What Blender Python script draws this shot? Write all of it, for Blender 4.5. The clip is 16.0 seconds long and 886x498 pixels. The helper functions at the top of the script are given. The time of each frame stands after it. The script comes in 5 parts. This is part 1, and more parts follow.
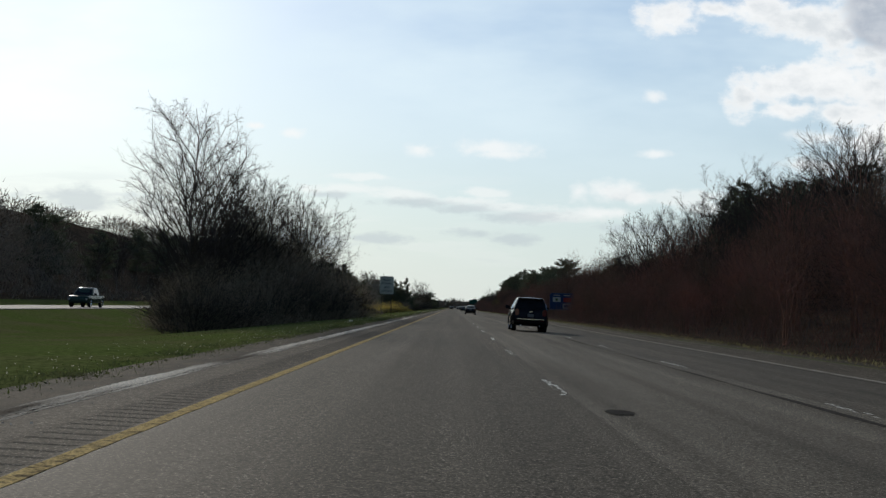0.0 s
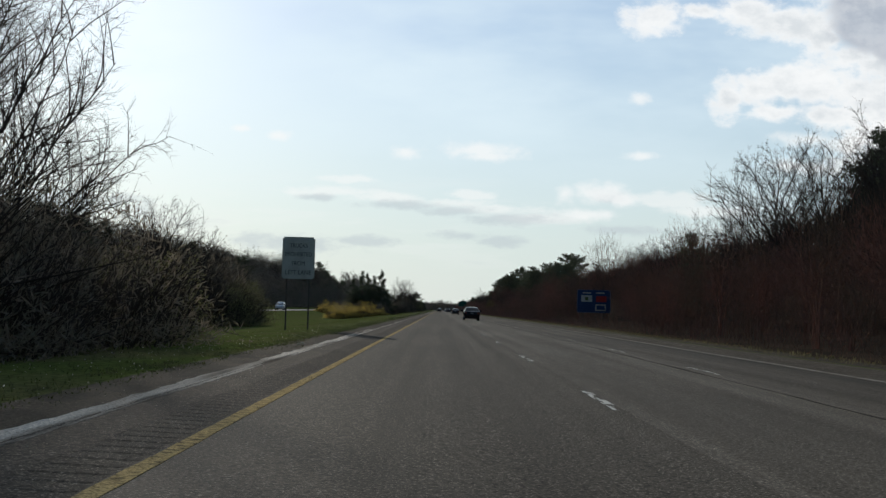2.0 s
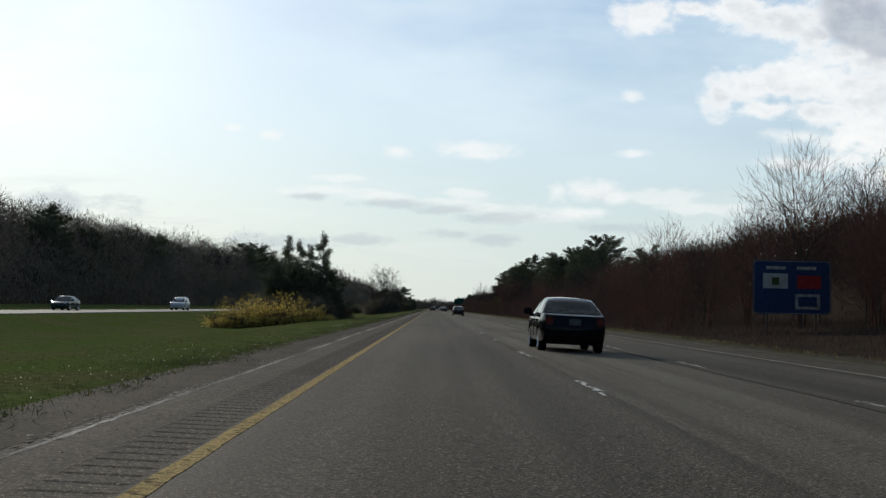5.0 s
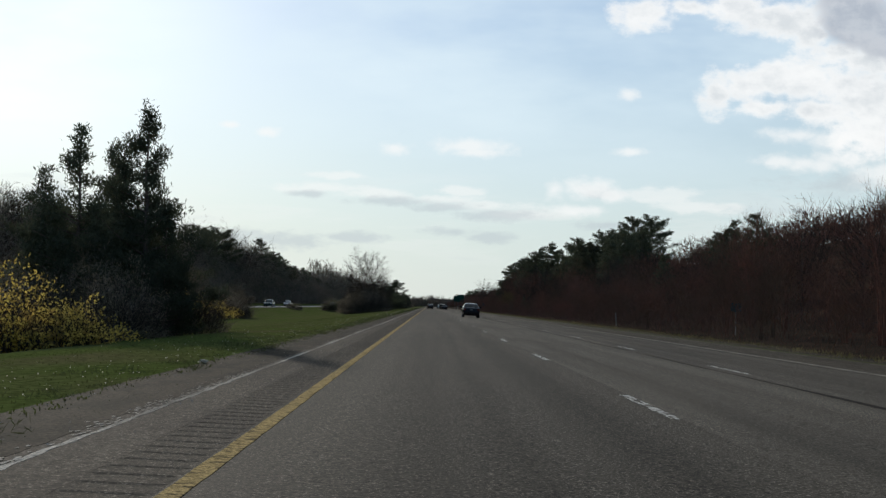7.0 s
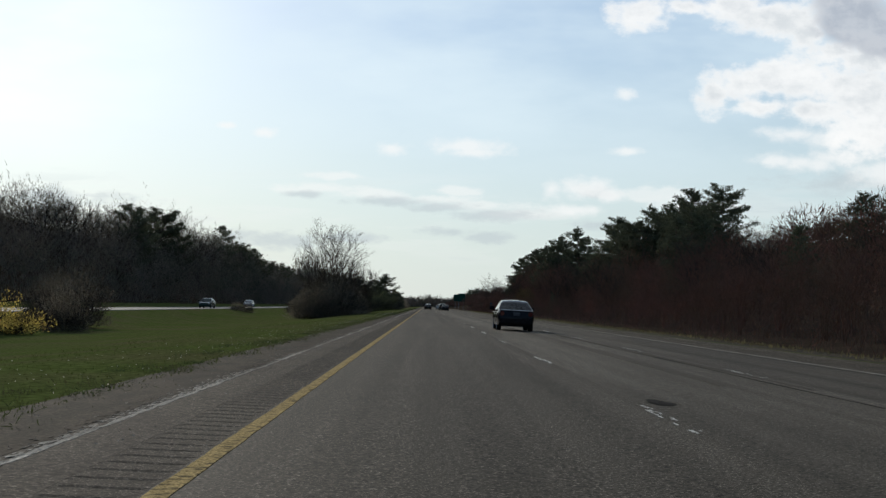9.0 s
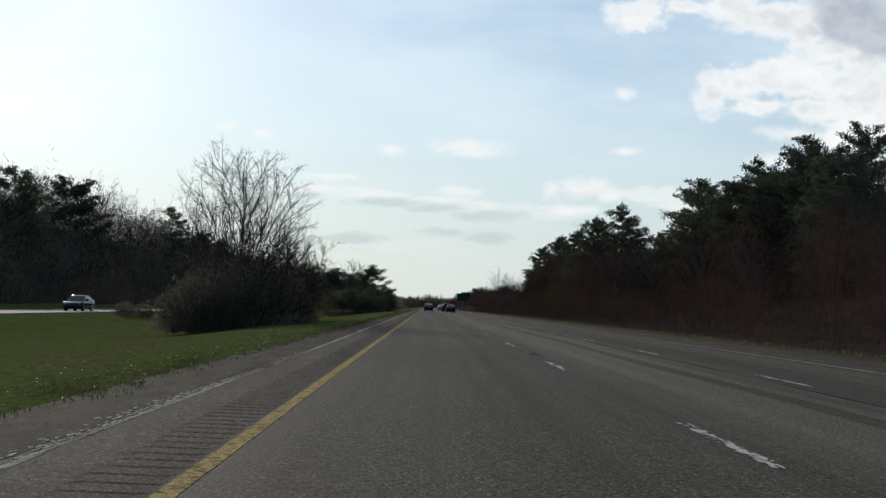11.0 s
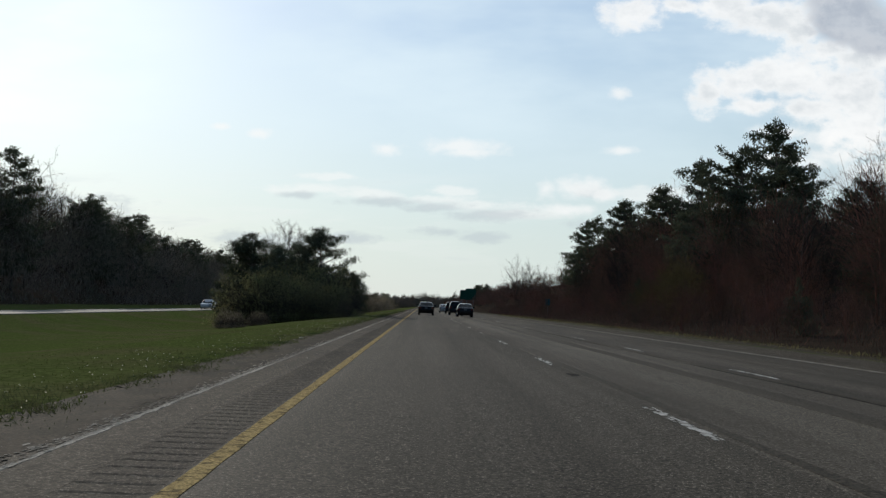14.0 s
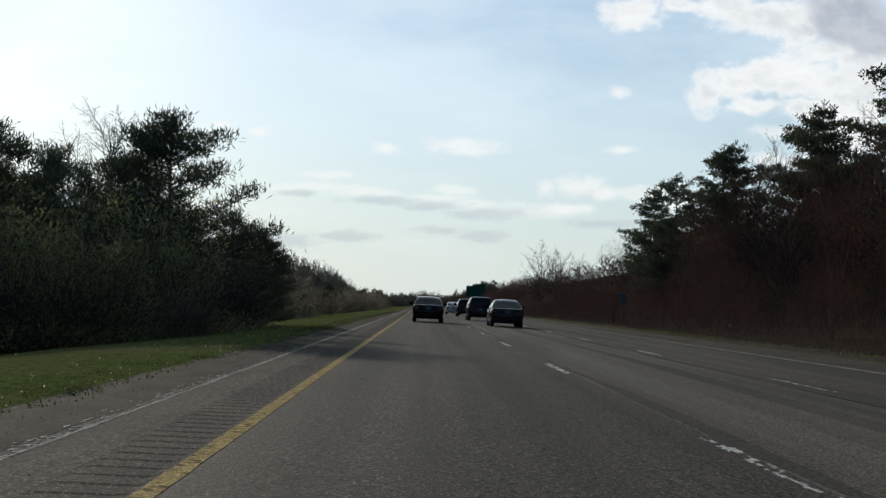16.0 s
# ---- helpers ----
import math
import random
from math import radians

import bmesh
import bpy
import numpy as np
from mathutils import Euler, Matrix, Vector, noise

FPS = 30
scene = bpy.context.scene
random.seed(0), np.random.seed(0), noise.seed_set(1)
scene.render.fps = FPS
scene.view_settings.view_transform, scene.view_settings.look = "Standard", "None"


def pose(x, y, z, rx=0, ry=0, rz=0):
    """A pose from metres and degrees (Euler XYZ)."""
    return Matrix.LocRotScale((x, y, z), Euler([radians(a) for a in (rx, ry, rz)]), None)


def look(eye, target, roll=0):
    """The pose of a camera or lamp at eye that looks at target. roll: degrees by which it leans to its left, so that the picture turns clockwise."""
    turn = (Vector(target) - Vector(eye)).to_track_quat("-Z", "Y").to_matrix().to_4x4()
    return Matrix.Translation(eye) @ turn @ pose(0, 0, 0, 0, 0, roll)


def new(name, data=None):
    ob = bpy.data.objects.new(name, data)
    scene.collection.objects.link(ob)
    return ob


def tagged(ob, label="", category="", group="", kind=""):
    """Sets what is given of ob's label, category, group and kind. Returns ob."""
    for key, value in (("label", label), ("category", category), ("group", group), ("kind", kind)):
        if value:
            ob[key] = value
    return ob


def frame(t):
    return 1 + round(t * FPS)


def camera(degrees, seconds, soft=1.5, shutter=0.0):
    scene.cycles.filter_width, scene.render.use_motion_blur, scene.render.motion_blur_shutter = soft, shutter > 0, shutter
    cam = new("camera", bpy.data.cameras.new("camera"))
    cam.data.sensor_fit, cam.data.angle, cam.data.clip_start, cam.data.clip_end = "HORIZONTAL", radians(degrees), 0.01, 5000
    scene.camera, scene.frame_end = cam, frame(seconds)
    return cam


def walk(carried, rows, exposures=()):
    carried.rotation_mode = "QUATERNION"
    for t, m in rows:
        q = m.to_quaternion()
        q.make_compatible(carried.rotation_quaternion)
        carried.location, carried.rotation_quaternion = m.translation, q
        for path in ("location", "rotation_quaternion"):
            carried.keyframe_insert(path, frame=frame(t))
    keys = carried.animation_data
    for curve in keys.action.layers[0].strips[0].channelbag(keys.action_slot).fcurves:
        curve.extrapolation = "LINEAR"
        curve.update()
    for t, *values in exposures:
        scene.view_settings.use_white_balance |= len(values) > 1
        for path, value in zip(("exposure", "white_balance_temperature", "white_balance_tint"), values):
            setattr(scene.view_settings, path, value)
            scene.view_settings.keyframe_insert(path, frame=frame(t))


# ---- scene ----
cam = camera(41.59, 16.0, soft=1.4)
PATH = [
    (0.0, pose(0.805, 0.00, 0.980, 92.847, -1.625, 0.453)),
    (0.5, pose(0.674, 15.70, 0.980, 92.593, -1.169, 0.287)),
    (1.0, pose(0.508, 31.40, 0.980, 92.883, -1.322, 0.009)),
    (1.5, pose(0.348, 47.10, 0.980, 93.054, -1.220, -0.052)),
    (2.0, pose(0.242, 62.80, 0.980, 92.977, -1.448, -0.196)),
    (2.5, pose(0.169, 78.50, 0.980, 92.916, -1.385, -0.422)),
    (3.0, pose(0.122, 94.20, 0.980, 92.826, -1.103, -0.598)),
    (3.5, pose(0.098, 109.90, 0.980, 92.742, -1.100, -0.624)),
    (4.0, pose(0.087, 125.60, 0.980, 92.830, -1.172, -0.498)),
    (6.5, pose(-0.172, 204.10, 0.980, 92.938, -1.074, -0.645)),
    (7.0, pose(-0.205, 219.80, 0.980, 92.801, -1.304, -0.703)),
    (7.5, pose(-0.185, 235.50, 0.980, 92.787, -1.189, -0.800)),
    (8.0, pose(-0.165, 251.20, 0.980, 92.671, -1.288, -0.874)),
    (8.5, pose(-0.144, 266.90, 0.980, 92.795, -1.212, -0.849)),
    (11.0, pose(-0.172, 345.40, 0.980, 92.827, -0.915, -0.837)),
    (11.5, pose(-0.186, 361.10, 0.980, 92.983, -1.033, -0.826)),
    (12.0, pose(-0.201, 376.80, 0.980, 92.654, -0.892, -0.923)),
    (12.5, pose(-0.215, 392.50, 0.980, 92.723, -0.903, -0.913)),
    (13.0, pose(-0.211, 408.20, 0.980, 92.917, -0.837, -0.798)),
    (13.5, pose(-0.207, 423.90, 0.980, 92.835, -0.590, -0.921)),
    (14.0, pose(-0.202, 439.60, 0.980, 92.814, -0.803, -1.057)),
    (14.5, pose(-0.198, 455.30, 0.980, 92.858, -0.903, -1.024)),
    (15.0, pose(-0.171, 471.00, 0.980, 92.824, -0.804, -1.017)),
    (15.5, pose(-0.144, 486.70, 0.980, 92.710, -0.717, -1.064)),
    (16.0, pose(-0.117, 502.40, 0.980, 92.748, -1.003, -1.100)),
]
walk(cam, PATH)

# ---- light ----
SUN_AZ, SUN_EL = -21.0, 18.0          # degrees from straight ahead (left negative), above the horizon
SUN_DIR = Vector((math.sin(radians(SUN_AZ)) * math.cos(radians(SUN_EL)), math.cos(radians(SUN_AZ)) * math.cos(radians(SUN_EL)), math.sin(radians(SUN_EL))))
sun_data = bpy.data.lights.new("sun", "SUN")
sun_data.energy, sun_data.angle, sun_data.color = 2.7, radians(1.6), (1.0, 0.93, 0.82)
sun_lamp = new("sun", sun_data)
sun_lamp.matrix_world = look(SUN_DIR * 50, (0, 0, 0))

world = bpy.data.worlds.new("sky")
scene.world = world
world.use_nodes = True
wt = world.node_tree
wt.nodes.clear()


def wnode(kind, op=""):
    n = wt.nodes.new(kind)
    if op:
        n.operation = op
    return n


def wmath(op, a, b=None):
    n = wnode("ShaderNodeMath", op)
    for i, v in enumerate((a, b)):
        if v is None:
            continue
        if isinstance(v, (int, float)):
            n.inputs[i].default_value = v
        else:
            wt.links.new(v, n.inputs[i])
    return n.outputs[0]


def wramp(value, lo, hi):
    n = wnode("ShaderNodeMapRange")
    n.interpolation_type = "SMOOTHSTEP"
    wt.links.new(value, n.inputs["Value"])
    n.inputs["From Min"].default_value, n.inputs["From Max"].default_value = lo, hi
    return n.outputs["Result"]


def wmix(f, a, b):
    n = wnode("ShaderNodeMix")
    n.data_type = "RGBA"
    if isinstance(f, float):
        n.inputs[0].default_value = f
    else:
        wt.links.new(f, n.inputs[0])
    for i, v in ((6, a), (7, b)):
        if isinstance(v, tuple):
            n.inputs[i].default_value = (*v, 1)
        else:
            wt.links.new(v, n.inputs[i])
    return n.outputs[2]


sky = wnode("ShaderNodeTexSky")
sky.sky_type = "NISHITA"
sky.sun_disc, sky.sun_elevation, sky.sun_rotation = False, radians(SUN_EL), radians(SUN_AZ)
sky.air_density, sky.dust_density, sky.ozone_density, sky.altitude = 1.0, 0.35, 3.0, 50
sky_scaled = wnode("ShaderNodeVectorMath", "SCALE")
wt.links.new(sky.outputs[0], sky_scaled.inputs[0])
sky_scaled.inputs["Scale"].default_value = 0.105

way = wnode("ShaderNodeTexCoord").outputs["Generated"]
sep = wnode("ShaderNodeSeparateXYZ")
wt.links.new(way, sep.inputs[0])
# flat layer of cloud: bearing and slope of the view
ahead = wmath("MAXIMUM", sep.outputs[1], 0.02)
flat = wnode("ShaderNodeCombineXYZ")
wt.links.new(wmath("DIVIDE", sep.outputs[0], ahead), flat.inputs[0])
wt.links.new(wmath("DIVIDE", sep.outputs[2], ahead), flat.inputs[1])
uv = flat.outputs[0]


def wnoise(scale, detail, stretch=(1, 1, 1), rough=0.55):
    m = wnode("ShaderNodeMapping")
    m.inputs["Scale"].default_value = stretch
    wt.links.new(uv, m.inputs["Vector"])
    n = wnode("ShaderNodeTexNoise")
    n.inputs["Scale"].default_value, n.inputs["Detail"].default_value, n.inputs["Roughness"].default_value = scale, detail, rough
    wt.links.new(m.outputs[0], n.inputs["Vector"])
    return n.outputs[0]


# clouds as groups of ellipses: bearing, slope, half width, half height
TOWERS = [(0.179, 0.259, 0.028, 0.018), (0.221, 0.264, 0.023, 0.007), (0.263, 0.264, 0.031, 0.020), (0.288, 0.258, 0.031, 0.017), (0.309, 0.254, 0.031, 0.021), (0.328, 0.244, 0.023, 0.025), (0.350, 0.226, 0.028, 0.018), (0.374, 0.220, 0.036, 0.021), (0.247, 0.189, 0.017, 0.020), (0.269, 0.196, 0.026, 0.021), (0.294, 0.203, 0.031, 0.018), (0.323, 0.203, 0.031, 0.022), (0.352, 0.199, 0.031, 0.031), (0.379, 0.192, 0.031, 0.039), (0.284, 0.178, 0.036, 0.008), (0.338, 0.176, 0.041, 0.013), (0.372, 0.158, 0.031, 0.026), (0.332, 0.293, 0.062, 0.026)]
PUFFS = [(0.313, 0.155, 0.028, 0.007), (0.348, 0.151, 0.031, 0.010), (0.382, 0.145, 0.026, 0.015), (0.299, 0.131, 0.023, 0.006), (0.326, 0.130, 0.031, 0.008), (0.358, 0.135, 0.036, 0.008), (0.390, 0.124, 0.026, 0.013), (0.169, 0.187, 0.009, 0.005), (0.172, 0.137, 0.014, 0.004), (0.106, 0.103, 0.010, 0.011), (0.133, 0.104, 0.024, 0.010), (0.156, 0.098, 0.013, 0.007), (0.123, 0.085, 0.031, 0.005), (0.029, 0.138, 0.036, 0.007), (0.038, 0.133, 0.026, 0.005), (-0.034, 0.135, 0.013, 0.006), (-0.142, 0.146, 0.011, 0.005), (-0.175, 0.152, 0.008, 0.003)]
SHADED = [(0.369, 0.254, 0.044, 0.028), (0.362, 0.274, 0.036, 0.021), (0.392, 0.240, 0.031, 0.021)]
STREAK_TOPS = [(-0.103, 0.099, 0.049, 0.004), (-0.050, 0.095, 0.041, 0.004), (0.006, 0.092, 0.031, 0.004), (0.045, 0.087, 0.036, 0.004), (0.084, 0.080, 0.031, 0.004), (0.201, 0.100, 0.031, 0.007), (0.233, 0.090, 0.036, 0.005), (-0.340, 0.148, 0.028, 0.004), (-0.077, 0.110, 0.021, 0.003), (0.021, 0.099, 0.021, 0.004)]
STREAK_BASES = [(-0.104, 0.094, 0.017, 0.003), (-0.033, 0.089, 0.041, 0.004), (0.011, 0.085, 0.031, 0.004), (0.056, 0.079, 0.037, 0.005), (0.021, 0.064, 0.022, 0.004), (0.053, 0.060, 0.026, 0.004), (-0.124, 0.053, 0.044, 0.008), (-0.320, 0.085, 0.062, 0.008), (0.142, 0.101, 0.015, 0.005), (0.353, 0.113, 0.041, 0.008), (-0.066, 0.057, 0.031, 0.004), (0.162, 0.072, 0.026, 0.004)]


def cloud_field(rows, smooth=0.0):
    """1 at the heart of the nearest ellipse, 0 on its rim, falling on outside."""
    total = None
    for cu, cv, ru, rv in rows:
        s = wnode("ShaderNodeVectorMath", "SUBTRACT")
        wt.links.new(uv, s.inputs[0])
        s.inputs[1].default_value = (cu, cv, 0)
        m = wnode("ShaderNodeVectorMath", "MULTIPLY")
        wt.links.new(s.outputs[0], m.inputs[0])
        m.inputs[1].default_value = (1 / ru, 1 / rv, 0)
        ln = wnode("ShaderNodeVectorMath", "LENGTH")
        wt.links.new(m.outputs[0], ln.inputs[0])
        d = wmath("SUBTRACT", 1.0, ln.outputs["Value"])
        if total is None:
            total = d
        else:
            n = wnode("ShaderNodeMath", "SMOOTH_MAX")
            n.inputs[2].default_value = smooth
            wt.links.new(total, n.inputs[0])
            wt.links.new(d, n.inputs[1])
            total = n.outputs[0]
    return total


front = wramp(sep.outputs[1], 0.1, 0.3)
flat_v = wmath("DIVIDE", sep.outputs[2], ahead)
puff = wmath("ADD", wmath("MULTIPLY", wnoise(24, 9, (1, 1.3, 1), 0.6), 0.65), wmath("MULTIPLY", wnoise(75, 6, (1, 1.4, 1), 0.6), 0.35))
frayed = wmath("MULTIPLY", wmath("SUBTRACT", puff, 0.5), 3.0)
towers = wmath("ADD", cloud_field(TOWERS, 0.3), frayed)
cloud = wmath("MULTIPLY", wramp(towers, -0.2, 0.55), front)
puffs = wmath("MULTIPLY", wramp(wmath("ADD", cloud_field(PUFFS, 0.15), wmath("MULTIPLY", frayed, 1.2)), -0.4, 0.9), front)
shaded = wmath("MULTIPLY", wramp(wmath("ADD", cloud_field(SHADED, 0.3), wmath("MULTIPLY", frayed, 0.35)), -0.05, 0.45), front)
wisp = wmath("MULTIPLY", wmath("SUBTRACT", wnoise(26, 7, (1, 2.2, 1), 0.62), 0.5), 4.2)
tops = wmath("MULTIPLY", wramp(wmath("ADD", cloud_field(STREAK_TOPS, 0.2), wisp), -0.5, 0.7), front)
bases = wmath("MULTIPLY", wramp(wmath("ADD", cloud_field(STREAK_BASES, 0.2), wisp), -0.5, 0.8), front)
# faint stratus low over the horizon
streak = wnoise(5.0, 6, (1, 7, 1), 0.58)
band = wmath("MULTIPLY", wramp(flat_v, 0.015, 0.06), wmath("SUBTRACT", 1.0, wramp(flat_v, 0.085, 0.125)))
stratus = wmath("MULTIPLY", wramp(streak, 0.47, 0.66), wmath("MULTIPLY", band, front))
thin = wmath("MULTIPLY", wramp(wnoise(3.0, 5, (1, 3, 1)), 0.25, 0.7), 0.7)
core = wmath("MULTIPLY", wramp(towers, 0.05, 1.0), wramp(wmath("ADD", wmath("MULTIPLY", wnoise(15, 6, (1, 1.5, 1), 0.6), 0.75), wmath("MULTIPLY", puff, 0.25)), 0.38, 0.62))
cloud_col = wmix(wmath("MULTIPLY", core, 0.72), (0.98, 0.985, 0.98), (0.62, 0.665, 0.70))
haze = wmath("SUBTRACT", 1.0, wramp(sep.outputs[2], -0.02, 0.34))
col = wmix(wmath("MULTIPLY", haze, wmath("ADD", 0.22, wmath("MULTIPLY", front, 0.70))), sky_scaled.outputs[0], (0.625, 0.72, 0.73))
col = wmix(wmath("MULTIPLY", thin, wmath("MULTIPLY", front, wramp(sep.outputs[2], 0.05, 0.2))), col, (0.80, 0.93, 0.99))
col = wmix(wmath("MULTIPLY", stratus, 0.35), col, wmix(wramp(streak, 0.54, 0.68), (0.93, 0.94, 0.93), (0.62, 0.68, 0.71)))
col = wmix(wmath("MULTIPLY", tops, 0.5), col, (0.95, 0.96, 0.945))
col = wmix(wmath("MULTIPLY", bases, 0.6), col, (0.53, 0.60, 0.64))
col = wmix(wmath("MULTIPLY", puffs, 0.72), col, (0.95, 0.96, 0.955))
col = wmix(wmath("MULTIPLY", cloud, 0.9), col, cloud_col)
col = wmix(wmath("MULTIPLY", shaded, 0.92), col, wmix(wramp(puff, 0.4, 0.6), (0.43, 0.475, 0.55), (0.55, 0.59, 0.65)))
bg = wnode("ShaderNodeBackground")
wt.links.new(col, bg.inputs[0])
out = wnode("ShaderNodeOutputWorld")
wt.links.new(bg.outputs[0], out.inputs[0])

# ---- materials ----
def material(name, base, rough=0.8, metal=0.0, vary=0.25, scale=6.0, fine=0.15, fine_scale=60.0, bump=0.0, second=None, spread=(0.45, 0.6), coat=0.0, emit=0.0, space="Object", stretch=(1, 1, 1), per_object=0.0, spec=0.0, streak=0.0, thin=0.0, speck=0.0):
    """A principled surface with broad blotches (to the colour `second`) and fine grain."""
    m = bpy.data.materials.new(name)
    m.use_nodes = True
    nt = m.node_tree
    p = nt.nodes["Principled BSDF"]
    p.inputs["Roughness"].default_value, p.inputs["Metallic"].default_value = rough, metal
    p.inputs["Coat Weight"].default_value = coat
    p.inputs["Specular IOR Level"].default_value = spec if spec else (0.2 if (coat or metal or rough < 0.5) else 0.0)
    if space == "World":
        co = nt.nodes.new("ShaderNodeNewGeometry").outputs["Position"]
    else:
        co = nt.nodes.new("ShaderNodeTexCoord").outputs["Object"]
    mp = nt.nodes.new("ShaderNodeMapping")
    mp.inputs["Scale"].default_value = stretch
    nt.links.new(co, mp.inputs["Vector"])

    def tex(s, d, vector):
        n = nt.nodes.new("ShaderNodeTexNoise")
        n.inputs["Scale"].default_value, n.inputs["Detail"].default_value = s, d
        nt.links.new(vector, n.inputs["Vector"])
        return n.outputs[0]

    def mix(f, a, b):
        n = nt.nodes.new("ShaderNodeMix")
        n.data_type = "RGBA"
        nt.links.new(f, n.inputs[0])
        for i, v in ((6, a), (7, b)):
            if isinstance(v, tuple):
                n.inputs[i].default_value = (*v, 1)
            else:
                nt.links.new(v, n.inputs[i])
        return n.outputs[2]

    def ramp(v, lo, hi):
        n = nt.nodes.new("ShaderNodeMapRange")
        nt.links.new(v, n.inputs["Value"])
        n.inputs["From Min"].default_value, n.inputs["From Max"].default_value = lo, hi
        return n.outputs["Result"]

    other = second or tuple(c * (1 - vary) for c in base)
    coarse = tex(scale, 4, mp.outputs[0])
    colour = mix(ramp(coarse, *spread), base, other)
    grain = tex(fine_scale, 6 if fine > 0.6 else 3, co)
    if fine > 0.6:
        grain.node.inputs["Roughness"].default_value = 0.72
    lo, hi = 1 - fine, 1 + fine
    g = nt.nodes.new("ShaderNodeMapRange")
    nt.links.new(grain, g.inputs["Value"])
    g.inputs["From Min"].default_value, g.inputs["From Max"].default_value, g.inputs["To Min"].default_value, g.inputs["To Max"].default_value = 0.3, 0.7, lo, hi
    value = g.outputs["Result"]
    if streak:
        along = nt.nodes.new("ShaderNodeMapping")
        along.inputs["Scale"].default_value = (1, 0.008, 1)
        nt.links.new(co, along.inputs["Vector"])
        bands = nt.nodes.new("ShaderNodeMapRange")
        nt.links.new(tex(1.7, 3, along.outputs[0]), bands.inputs["Value"])
        bands.inputs["From Min"].default_value, bands.inputs["From Max"].default_value = 0.32, 0.68
        bands.inputs["To Min"].default_value, bands.inputs["To Max"].default_value = 1 - streak, 1 + streak
        mul = nt.nodes.new("ShaderNodeMath")
        mul.operation = "MULTIPLY"
        nt.links.new(value, mul.inputs[0])
        nt.links.new(bands.outputs["Result"], mul.inputs[1])
        value = mul.outputs[0]
    if speck:
        chip = nt.nodes.new("ShaderNodeMapRange")
        nt.links.new(tex(58, 2, co), chip.inputs["Value"])
        chip.inputs["From Min"].default_value, chip.inputs["From Max"].default_value = 0.57, 0.68
        chip.inputs["To Min"].default_value, chip.inputs["To Max"].default_value = 1.0, 1 + speck
        mul = nt.nodes.new("ShaderNodeMath")
        mul.operation = "MULTIPLY"
        nt.links.new(value, mul.inputs[0])
        nt.links.new(chip.outputs["Result"], mul.inputs[1])
        value = mul.outputs[0]
    if per_object:
        info = nt.nodes.new("ShaderNodeObjectInfo")
        o = nt.nodes.new("ShaderNodeMapRange")
        nt.links.new(info.outputs["Random"], o.inputs["Value"])
        o.inputs["To Min"].default_value, o.inputs["To Max"].default_value = 1 - per_object, 1 + per_object
        mm = nt.nodes.new("ShaderNodeMath")
        mm.operation = "MULTIPLY"
        nt.links.new(value, mm.inputs[0])
        nt.links.new(o.outputs["Result"], mm.inputs[1])
        value = mm.outputs[0]
    sc = nt.nodes.new("ShaderNodeVectorMath")
    sc.operation = "SCALE"
    nt.links.new(colour, sc.inputs[0])
    nt.links.new(value, sc.inputs["Scale"])
    nt.links.new(sc.outputs[0], p.inputs["Base Color"])
    if bump:
        b = nt.nodes.new("ShaderNodeBump")
        b.inputs["Strength"].default_value, b.inputs["Distance"].default_value = bump, 0.02
        nt.links.new(grain, b.inputs["Height"])
        nt.links.new(b.outputs[0], p.inputs["Normal"])
    if thin:
        leaf = nt.nodes.new("ShaderNodeBsdfTranslucent")
        nt.links.new(sc.outputs[0], leaf.inputs["Color"])
        both = nt.nodes.new("ShaderNodeMixShader")
        both.inputs[0].default_value = thin
        nt.links.new(p.outputs[0], both.inputs[1])
        nt.links.new(leaf.outputs[0], both.inputs[2])
        nt.links.new(both.outputs[0], nt.nodes["Material Output"].inputs["Surface"])
    if emit:
        p.inputs["Emission Color"].default_value, p.inputs["Emission Strength"].default_value = (*base, 1), emit
    return m


def glass_material(name, tint, gloss, rough=0.03):
    m = bpy.data.materials.new(name)
    m.use_nodes = True
    p = m.node_tree.nodes["Principled BSDF"]
    p.inputs["Base Color"].default_value, p.inputs["Roughness"].default_value = (*tint, 1), rough
    p.inputs["IOR"].default_value = 1.5
    p.inputs["Specular IOR Level"].default_value = gloss
    return m


M_ASPHALT = material("asphalt", (0.074, 0.063, 0.048), 0.75, spec=0.015, second=(0.056, 0.048, 0.037), scale=0.35, fine=0.98, fine_scale=30, bump=0.05, spread=(0.36, 0.66), space="World", stretch=(1, 0.12, 1), streak=0.18, speck=2.6)
M_ASPHALT_OLD = material("old_asphalt", (0.098, 0.083, 0.063), 0.75, spec=0.018, second=(0.074, 0.063, 0.048), scale=0.4, fine=0.95, fine_scale=32, bump=0.05, space="World", stretch=(1, 0.1, 1), streak=0.2, speck=1.8)
M_SLOW_LANE = material("slow_lane_asphalt", (0.078, 0.066, 0.050), 0.75, spec=0.016, second=(0.062, 0.053, 0.041), scale=0.4, fine=0.95, fine_scale=32, bump=0.05, space="World", stretch=(1, 0.1, 1), streak=0.2, speck=1.8)
# far asphalt: sun and sky glare is put into the pale base colour
M_FAR_ROAD = material("pale_concrete", (0.19, 0.185, 0.17), 0.8, spec=0.02, fine=0.25, space="World", streak=0.15)
M_SHOULDER = material("shoulder_asphalt", (0.074, 0.062, 0.047), 0.85, spec=0.01, second=(0.060, 0.050, 0.039), scale=1.1, fine=0.95, fine_scale=24, bump=0.12, space="World", stretch=(1, 0.3, 1), streak=0.15, speck=2.6)
